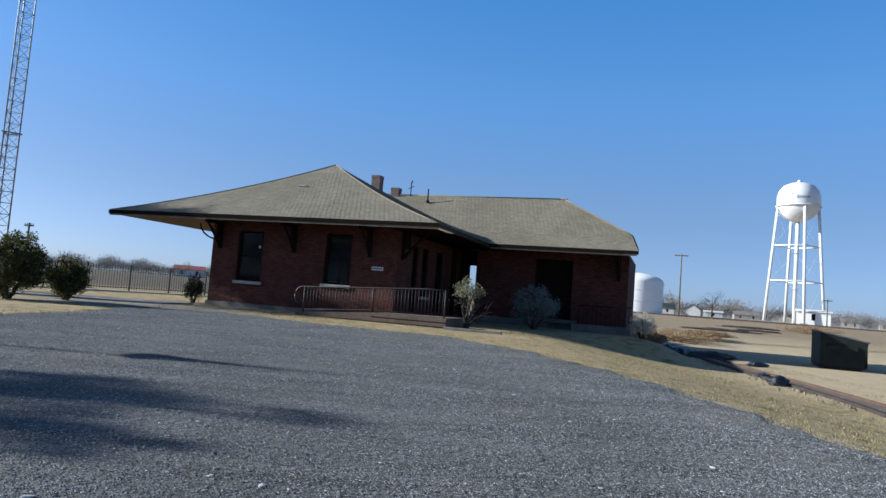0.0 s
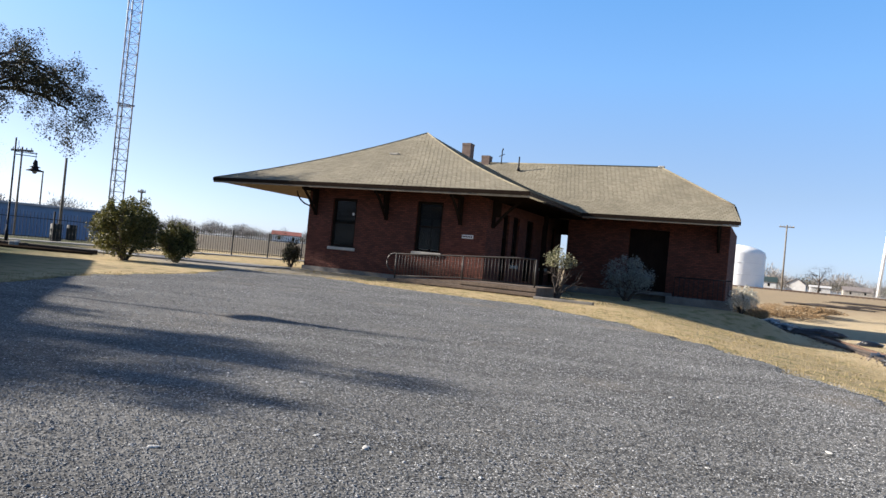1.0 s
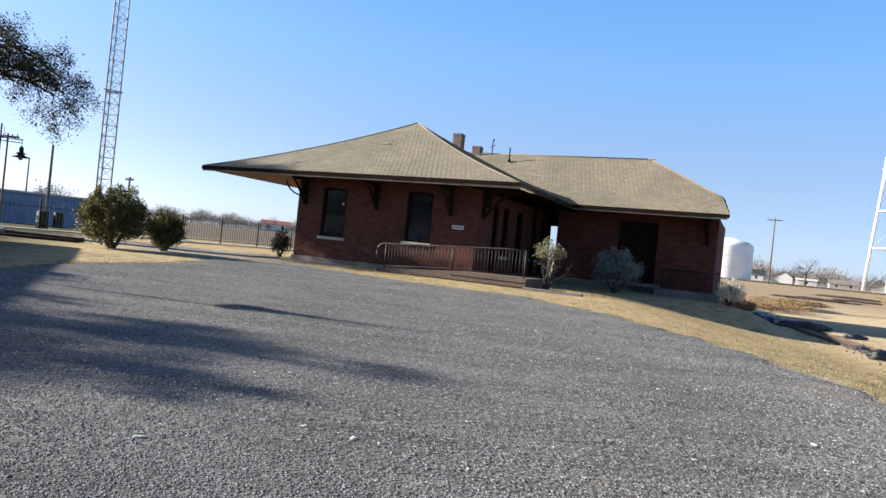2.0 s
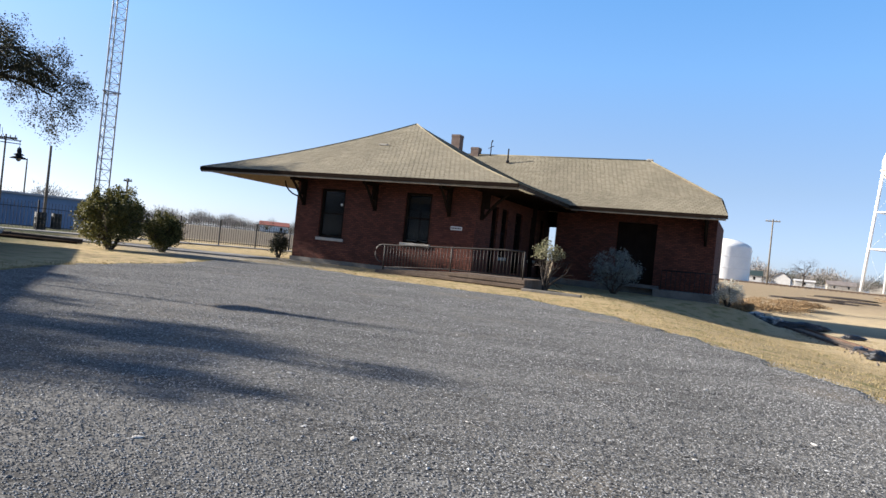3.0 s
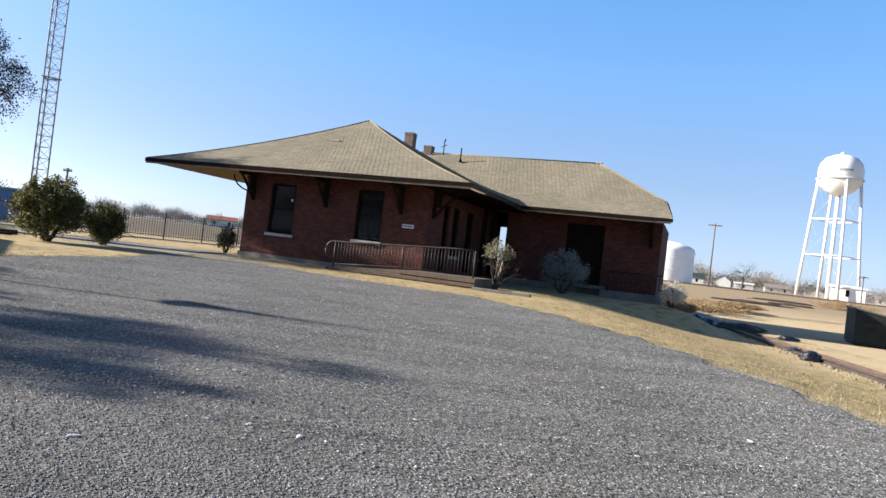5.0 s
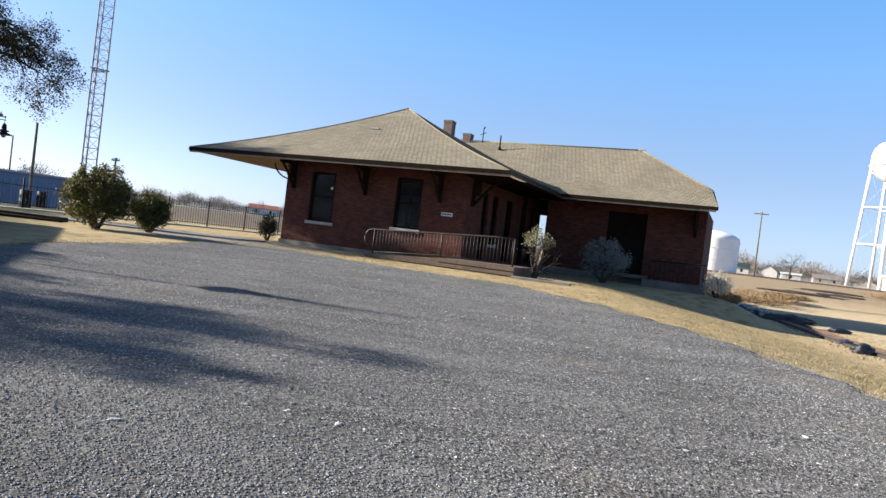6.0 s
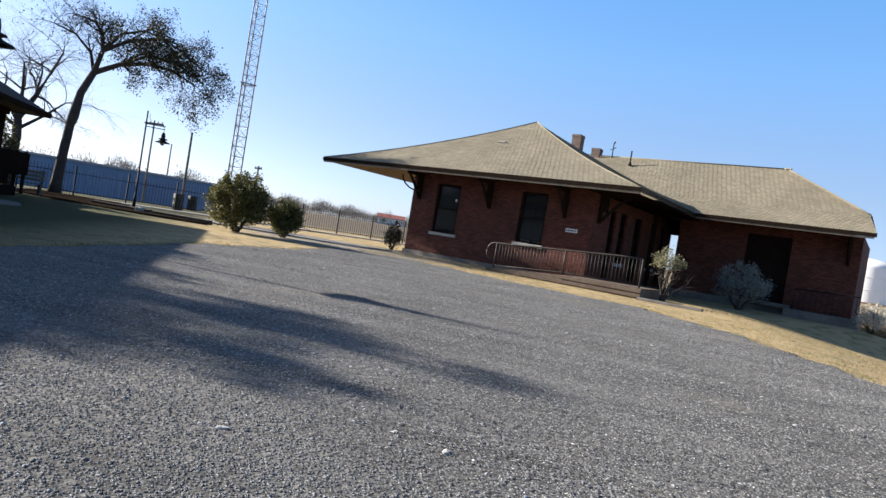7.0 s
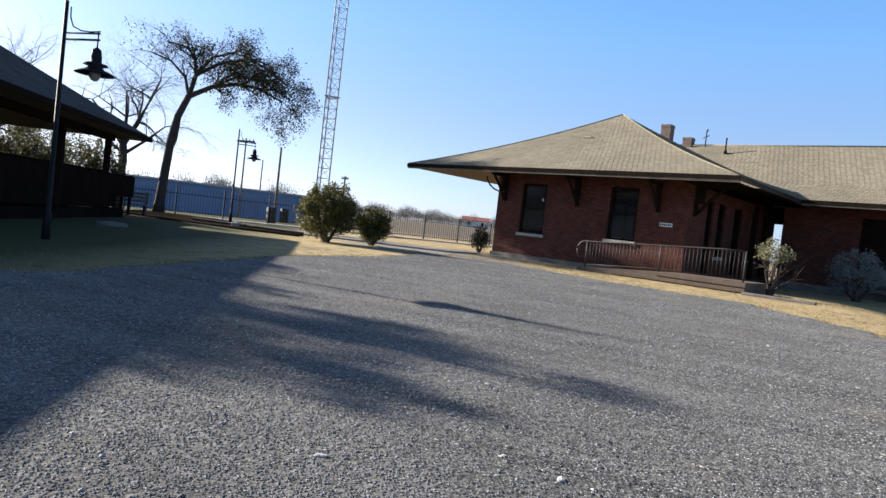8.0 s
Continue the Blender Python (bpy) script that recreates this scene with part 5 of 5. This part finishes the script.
def water_tower(x, y):
    base = height(x, y) - 0.2
    ob = thing("water_tower", Matrix.Translation((x, y, base)) @ Matrix.Rotation(radians(-27), 4, "Z"), "white steel water tower on four legs with faded lettering", "water tower")
    bm = bmesh.new()
    prof = [(0.5, 22.4), (1.6, 22.7), (2.9, 23.5), (3.9, 24.7), (4.35, 25.9), (4.38, 28.0), (4.0, 29.4), (3.1, 30.5), (1.8, 31.1), (0.5, 31.35), (0, 31.36)]
    lathe(bm, prof, 40)
    part("tank", bm, WHITEPAINT, ob, "white rounded steel tank")
    bm = bmesh.new()
    lathe(bm, [(4.40, 25.75), (4.62, 25.76), (4.62, 26.0), (4.40, 26.01)], 40)
    part("balcony_ring", bm, WHITEPAINT, ob)
    bm = bmesh.new()
    lathe(bm, [(0.45, 31.3), (0.45, 31.7), (0.2, 31.9), (0, 31.95)], 12)
    part("finial", bm, WHITEPAINT, ob)
    bm = bmesh.new()
    tube(bm, [(0, 0, 0), (0, 0, 22.6)], 0.42, 14)
    part("riser_pipe", bm, WHITEPAINT, ob)
    legs = []
    for k in range(4):
        a = k * math.pi / 2 + radians(17)
        p, q = Vector((6.2 * math.cos(a), 6.2 * math.sin(a), 0)), Vector((4.2 * math.cos(a), 4.2 * math.sin(a), 25.9))
        legs.append((p, q))
        bm = bmesh.new()
        tube(bm, [p, q], 0.32, 10)
        part("leg", bm, WHITEPAINT, ob)
        part("footing", boxed(p.x - 0.7, p.x + 0.7, p.y - 0.7, p.y + 0.7, -0.1, 0.35), CONCRETE, ob)
    for f in (0.36, 0.66):
        for k in range(4):
            a, b = legs[k][0].lerp(legs[k][1], f), legs[(k + 1) % 4][0].lerp(legs[(k + 1) % 4][1], f)
            bm = bmesh.new()
            tube(bm, [a, b], 0.14, 6)
            part("brace", bm, WHITEPAINT, ob)
    for lo, hi in ((0.0, 0.36), (0.36, 0.66), (0.66, 0.97)):
        for k in range(4):
            a, b = legs[k][0].lerp(legs[k][1], lo), legs[(k + 1) % 4][0].lerp(legs[(k + 1) % 4][1], hi)
            bm = bmesh.new()
            tube(bm, [a, b], 0.014, 4)
            part("tie_rod", bm, WHITEPAINT, ob)
    # the town's lettering as plain bars that follow the tank
    for k, (a0, a1, z0, z1) in enumerate(((-112, -104, 28.0, 28.3), (-92, -60, 27.35, 27.75), (-96, -90, 27.2, 27.9))):
        bm = bmesh.new()
        ring = []
        n = 8
        for i in range(n + 1):
            a = radians(a0 + (a1 - a0) * i / n)
            ring.append([bm.verts.new((4.42 * math.cos(a), 4.42 * math.sin(a), z)) for z in (z0, z1)])
        for r, s in zip(ring, ring[1:]):
            bm.faces.new((r[0], s[0], s[1], r[1]))
        part("bar", bm, LETTER, ob)


water_tower(77.6, 149.0)


def storage_tank(x, y, r, high, label):
    base = height(x, y) - 0.1
    ob = thing("storage_tank", Matrix.Translation((x, y, base)), label, "tank", "storage tanks")
    bm = bmesh.new()
    lathe(bm, [(r, 0), (r, high - 1.0), (r * 0.97, high - 0.6), (r * 0.8, high - 0.15), (r * 0.4, high + 0.35), (0.4, high + 0.5), (0, high + 0.5)], 48)
    part("shell", bm, TANKWHITE, ob)
    for z in (high * 0.3, high * 0.6):
        bm = bmesh.new()
        lathe(bm, [(r + 0.003, z), (r + 0.05, z + 0.01), (r + 0.05, z + 0.07), (r + 0.003, z + 0.08)], 48)
        part("band", bm, WHITEPAINT, ob)
    bm = bmesh.new()
    tube(bm, [(-r * 0.75, -r * 0.75, 0), (-r * 0.75, -r * 0.75, high)], 0.06, 6)
    tube(bm, [(-r * 0.80, -r * 0.70, 0), (-r * 0.80, -r * 0.70, high)], 0.06, 6)
    for k in range(14):
        tube(bm, [(-r * 0.75, -r * 0.75, 0.4 + k * high / 15), (-r * 0.80, -r * 0.70, 0.4 + k * high / 15)], 0.03, 4)
    part("ladder", bm, MASTSTEEL, ob)


storage_tank(33.8, 116.5, 4.1, 6.2, "white round steel storage tank with a domed top")
storage_tank(24.8, 120.0, 4.2, 7.6, "white round steel storage tank, partly hidden by the depot")


# ---- tracks and clutter on the low ground ----
def rail_track():
    """The line on its low ballast bank across the far side of the field."""
    a, b = Vector((5, 116, 0)), Vector((120, 62, 0))
    d = (b - a).normalized()
    m = Matrix.Translation((a.x, a.y, 0.62)) @ Matrix.Rotation(math.atan2(d.y, d.x), 4, "Z")
    L = (b - a).length
    ob = thing("railway_track", m, "single railway track on a low brown ballast bank", "railway track", kind="structure")
    bm = bmesh.new()
    n = 40
    rows = [[bm.verts.new((L * i / n, v, z)) for v, z in ((-3.6, -0.9), (-1.5, 0.22), (1.5, 0.22), (3.6, -0.9))] for i in range(n + 1)]
    for r, s in zip(rows, rows[1:]):
        for k in range(3):
            bm.faces.new((r[k], s[k], s[k + 1], r[k + 1]))
    part("ballast", bm, BALLAST, ob)
    for v in (-0.72, 0.72):
        part("rail", boxed(0, L, v - 0.035, v + 0.035, 0.30, 0.46), RUST, ob)
    bm = bmesh.new()
    box(bm, -0.12, 0.12, -1.3, 1.3, 0.2, 0.31)
    tie = bpy.data.meshes.new("tie")
    bm.to_mesh(tie)
    bm.free()
    tie.materials.append(WOOD)
    for k in range(200):
        share("tie", tie, ob, Matrix.Translation((0.3 + k * 0.63, 0, 0)))


rail_track()


def ground_rail():
    """An old rusty rail with a broken edging strip lying along the low ground."""
    pts = [(9.6, 11.0), (10.8, 16.4), (11.2, 20.1), (11.5, 23.9), (12.4, 30.7), (13.9, 38.3)]
    ob = thing("old_rail", Matrix.Identity(4), "rusty rail and brown broken timber edging in the grass", "rail")
    for off, hi, w, mat, nm in ((0.0, 0.07, 0.07, RUST, "rail"), (-0.75, 0.06, 0.16, BARK, "timber_edging"), (-0.36, 0.02, 0.5, DIRT, "dirt_strip")):
        for (ax, ay), (bx, by) in zip(pts, pts[1:]):
            L = math.hypot(bx - ax, by - ay)
            m = Matrix.Translation((ax + off, ay, -0.77)) @ Matrix.Rotation(math.atan2(by - ay, bx - ax), 4, "Z")
            bm = boxed(0.0, L - 0.01, -w / 2, w / 2, -0.05, hi + 0.02, 0.01)
            bmesh.ops.transform(bm, matrix=m, verts=bm.verts[:])
            part(nm, bm, mat, ob)


ground_rail()


def rubble():
    """Broken pale stones and dirt clods along the rail."""
    verts, faces = [], []
    rng = random.Random(31)
    for _ in range(420):
        t = rng.random()
        y = 11 + 24 * t
        x = 9.6 + 0.125 * (y - 11) + rng.gauss(-0.35, 0.28)
        sz = rng.uniform(0.018, 0.055)
        z = height(x, y)
        b = len(verts)
        a = rng.random() * math.tau
        c, d = math.cos(a) * sz, math.sin(a) * sz
        verts += [(x + c, y + d, z - 0.02), (x - d, y + c * 0.8, z - 0.02), (x - c, y - d, z - 0.02), (x + d, y - c * 0.8, z - 0.02), (x + 0.3 * c, y + 0.3 * d, z + sz * 0.8), (x - 0.5 * c, y - 0.4 * d, z + sz * 0.65)]
        faces += [(b, b + 1, b + 4), (b + 1, b + 5, b + 4), (b + 1, b + 2, b + 5), (b + 2, b + 3, b + 5), (b + 3, b + 4, b + 5), (b + 3, b, b + 4)]
    return verts, faces


tagged(scatter_mesh("rubble", *rubble(), RUBBLE), "pale broken stone and clods along the rusty rail", "rubble", kind="stuff")


def crumpled(name, x, y, lx, ly, lz, turn, seed, label, category):
    """A slumped black plastic bag or sheet with folds."""
    bm = bmesh.new()
    bmesh.ops.create_icosphere(bm, subdivisions=4, radius=1)
    for v in bm.verts:
        n = noise.noise(v.co * 1.6 + Vector((seed * 3.3, 0, 0))) * 0.35 + noise.noise(v.co * 4.5 + Vector((0, seed, 0))) * 0.16
        v.co *= 1 + n
        v.co = Vector((v.co.x * lx / 2, v.co.y * ly / 2, max(-0.12, v.co.z * lz * 0.62 + lz * 0.3)))
    for f in bm.faces:
        f.smooth = True
    ob = mesh_object(name, bm, PLASTIC)
    ob.matrix_world = Matrix.Translation((x, y, height(x, y) - 0.03)) @ Matrix.Rotation(turn, 4, "Z")
    return tagged(ob, label, category, "black plastic along the rail")


crumpled("plastic_bag", 10.09, 20.18, 0.64, 0.42, 0.30, 0.1, 1, "black plastic rubbish bag lying in the grass", "bag")
crumpled("plastic_sheet", 10.79, 22.62, 0.81, 0.41, 0.17, 1.0, 2, "torn black plastic sheet beside the rail", "plastic sheet")
crumpled("plastic_sheet", 12.30, 30.86, 2.00, 0.70, 0.36, -0.2, 3, "heap of crumpled black plastic sheeting", "plastic sheet")
crumpled("plastic_sheet", 11.72, 32.71, 2.40, 0.80, 0.36, 0.9, 4, "heap of crumpled black plastic sheeting", "plastic sheet")
crumpled("plastic_sheet", 12.41, 36.54, 2.60, 0.75, 0.38, 1.2, 5, "heap of crumpled black plastic sheeting", "plastic sheet")
crumpled("plastic_sheet", 13.46, 41.76, 1.86, 0.93, 0.64, 1.2, 6, "small heap of black plastic sheeting", "plastic sheet")
crumpled("plastic_sheet", 12.99, 27.72, 0.93, 0.41, 0.21, 0.2, 7, "torn black plastic sheet beside the rail", "plastic sheet")


def dumpster(m):
    ob = thing("dumpster", m, "dark steel rubbish dumpster with a sloping lid", "dumpster")
    bm = bmesh.new()
    prof = [(-0.75, 0.05), (-0.85, 1.05), (0.75, 1.35), (0.75, 0.05)]
    a = [bm.verts.new((-1.25, y, z)) for y, z in prof]
    b = [bm.verts.new((1.25, y, z)) for y, z in prof]
    bm.faces.new(a)
    bm.faces.new(b[::-1])
    for i in range(4):
        bm.faces.new((a[i], b[i], b[(i + 1) % 4], a[(i + 1) % 4]))
    bmesh.ops.recalc_face_normals(bm, faces=bm.faces[:])
    part("body", bm, BINSTEEL, ob)
    for x in (-1.29, 0.02):
        bm = boxed(x, x + 1.26, -0.92, 0.8, -0.03, 0.03, 0.012)
        bmesh.ops.transform(bm, matrix=Matrix.Translation((0, 0, 1.245)) @ Matrix.Rotation(radians(10.6), 4, "X"), verts=bm.verts[:])
        part("lid", bm, LIDPLASTIC, ob, "dark grey plastic lid")
    for x in (-1.33, 1.26):
        part("fork_pocket", boxed(x, x + 0.07, -0.5, 0.5, 0.72, 0.90), BINSTEEL, ob)
    for x in (-1.0, 0.9):
        part("skid", boxed(x, x + 0.1, -0.7, 0.7, -0.02, 0.05), RUST, ob)
    for k in range(5):
        part("rib", boxed(-1.1 + 0.52 * k, -1.04 + 0.52 * k, -0.86, -0.80, 0.1, 0.95), BINSTEEL, ob)


dumpster(Matrix.Translation((18.1, 31.0, height(18.1, 31.0))) @ Matrix.Rotation(radians(68), 4, "Z") @ Matrix.Scale(1.14, 4))

# scrub and fences on the open ground
for k, (x, y, w, h) in enumerate(((15.5, 44, 3.4, 0.9), (18.5, 47, 2.6, 0.7), (36, 66, 4.0, 0.9), (12.6, 41, 2.0, 0.8))):
    bush("dry_weeds", x, y, w * 1.5, h * 0.85, DRYWEED, 0.075, 6500, "clump of tall dry straw-coloured weeds", 60 + k, "weeds")
for k, (x, y, lx) in enumerate(((24, 58, 6.0), (32, 70, 6.0), (29, 62, 4.0))):
    bm = bmesh.new()
    bmesh.ops.create_icosphere(bm, subdivisions=3, radius=1)
    for v in bm.verts:
        v.co *= 1 + 0.5 * noise.noise(v.co * 2.2 + Vector((k * 5.0, 0, 0)))
        v.co = Vector((v.co.x * lx / 2, v.co.y * 0.4, max(-0.1, v.co.z * 0.17)))
    ob = mesh_object("scrap_mound", bm, BARK)
    ob.matrix_world = Matrix.Translation((x, y, height(x, y))) @ Matrix.Rotation(radians(-24), 4, "Z")
    tagged(ob, "low dark heap of old ties and scrap", "scrap heap")


def small_clutter():
    bm = bmesh.new()
    lathe(bm, [(0.44, -0.05), (0.44, 0.05), (0.39, 0.09), (0.15, 0.11), (0, 0.11)], 24)
    ob = mesh_object("utility_cover", bm, FOOTING)
    ob.location = (DISC[0], DISC[1], height(*DISC) - 0.02)
    tagged(ob, "pale round utility cover in the shaded lawn", "cover")
    for (ax, ay), (bx, by) in (((-21.5, 23.4), (-18.6, 23.3)), ((-18.4, 23.2), (-15.6, 23.0))):
        L = math.hypot(bx - ax, by - ay)
        bm = boxed(0, L, -0.1, 0.1, -0.06, 0.15, 0.02)
        ob = mesh_object("landscape_timber", bm, BARK)
        ob.matrix_world = Matrix.Translation((ax, ay, height(ax, ay))) @ Matrix.Rotation(math.atan2(by - ay, bx - ax), 4, "Z")
        tagged(ob, "dark landscape timber laid along the lawn", "timber", "lawn timbers")
    for x, y in ((-18.8, 22.9), (-19.5, 23.8)):
        ob = mesh_object("concrete_block", boxed(-0.2, 0.2, -0.1, 0.1, -0.04, 0.18, 0.015), SILL)
        ob.matrix_world = Matrix.Translation((x, y, height(x, y))) @ Matrix.Rotation(0.4 * x, 4, "Z")
        tagged(ob, "pale concrete block on the lawn edge", "block", "lawn blocks")
    for k, (x, y) in enumerate(((-28.2, 37.6), (-27.4, 37.9), (-25.2, 33.6))):
        bm = bmesh.new()
        lathe(bm, [(0.27, -0.05), (0.29, 0.02), (0.28, 0.3), (0.295, 0.32), (0.28, 0.34), (0.28, 0.62), (0.295, 0.64), (0.28, 0.66), (0.29, 0.9), (0.25, 0.91), (0, 0.9)], 18)
        ob = mesh_object("drum", bm, BINSTEEL)
        ob.location = (x, y, height(x, y))
        tagged(ob, "dark steel drum standing behind the fence", "drum", "steel drums")


DISC = (-16.3, 14.7)
small_clutter()


def far_woods(name, arc, dist, tall, count, seed, label, material):
    """A bare winter tree line: uneven clumps of fine twigs over short stems."""
    verts, faces = [], []
    rng = random.Random(seed)
    a0, a1 = arc
    for _ in range(count):
        a = radians(rng.uniform(a0, a1))
        r = dist * rng.uniform(0.92, 1.25)
        x, y = r * math.cos(a), r * math.sin(a)
        z = height(x, y)
        h = tall * (0.45 + 0.75 * abs(noise.noise((a * 22, seed, 0)))) * rng.uniform(0.5, 1.15)
        w = h * rng.uniform(0.35, 0.7)
        for _ in range(170):
            d = Vector((rng.gauss(0, 1), rng.gauss(0, 1), rng.gauss(0, 1))).normalized()
            q = rng.random() ** 0.6
            p = Vector((x + d.x * w * q, y + d.y * w * q, z + h * 0.5 + d.z * h * 0.5 * q))
            t = (d + Vector((0, 0, 0.8))).normalized() * h * rng.uniform(0.06, 0.16)
            u = t.cross(Vector((rng.gauss(0, 1), rng.gauss(0, 1), rng.gauss(0, 1)))).normalized() * h * rng.uniform(0.006, 0.016)
            n = len(verts)
            verts += [tuple(p - u), tuple(p + u), tuple(p + t)]
            faces.append((n, n + 1, n + 2))
    return tagged(scatter_mesh(name, verts, faces, material), label, "trees", kind="stuff")


far_woods("far_woods", (94, 128), 230, 6.6, 1100, 71, "distant bare grey-brown winter woods", TWIGS)
far_woods("far_woods", (52, 78), 430, 17.0, 700, 72, "distant bare grey-brown winter woods behind the houses", TWIGS)
far_woods("far_woods", (125, 160), 150, 6.5, 420, 73, "distant bare winter trees beyond the warehouse", TWIGS)
far_woods("far_evergreens", (54, 72), 380, 12.0, 90, 74, "far dark evergreen trees among the houses", DARKLEAF)
far_woods("far_scrub", (50, 76), 260, 4.6, 190, 76, "bare scrub and small trees between the houses", TWIGS)
far_woods("far_evergreens", (50, 73), 255, 4.8, 26, 77, "small dark evergreens between the houses", DARKLEAF)
far_woods("far_evergreens", (104, 124), 160, 3.0, 70, 75, "far dark hedge across the field", DARKLEAF)


# ---- single bricks of the front wall, at its lit corner and beside the ramp ----
def wall_bricks():
    long, row = 0.215, 0.076
    bm = boxed(-0.1025, 0.1025, -0.007, 0.004, -0.0335, 0.0335, 0.004)
    data = bpy.data.meshes.new("brick")
    bm.to_mesh(data)
    bm.free()
    data.materials.append(BRICKPLAIN)
    for u0, u1, k0, k1 in ((0.0, 1.2, 3, 29), (6.75, 8.5, 6, 24)):
        for k in range(k0, k1):
            off = 0.5 * long if k % 2 else 0.0
            n = int((u0 - off) / long)
            while True:
                u = n * long + off + long / 2
                n += 1
                if u + 0.105 > u1:
                    break
                if u - 0.105 < u0 or (7.45 < u < 8.1 and k > 22):
                    continue
                share("brick", data, front_wall, Matrix.Translation((u, 0, (k + 0.5) * row)))


wall_bricks()
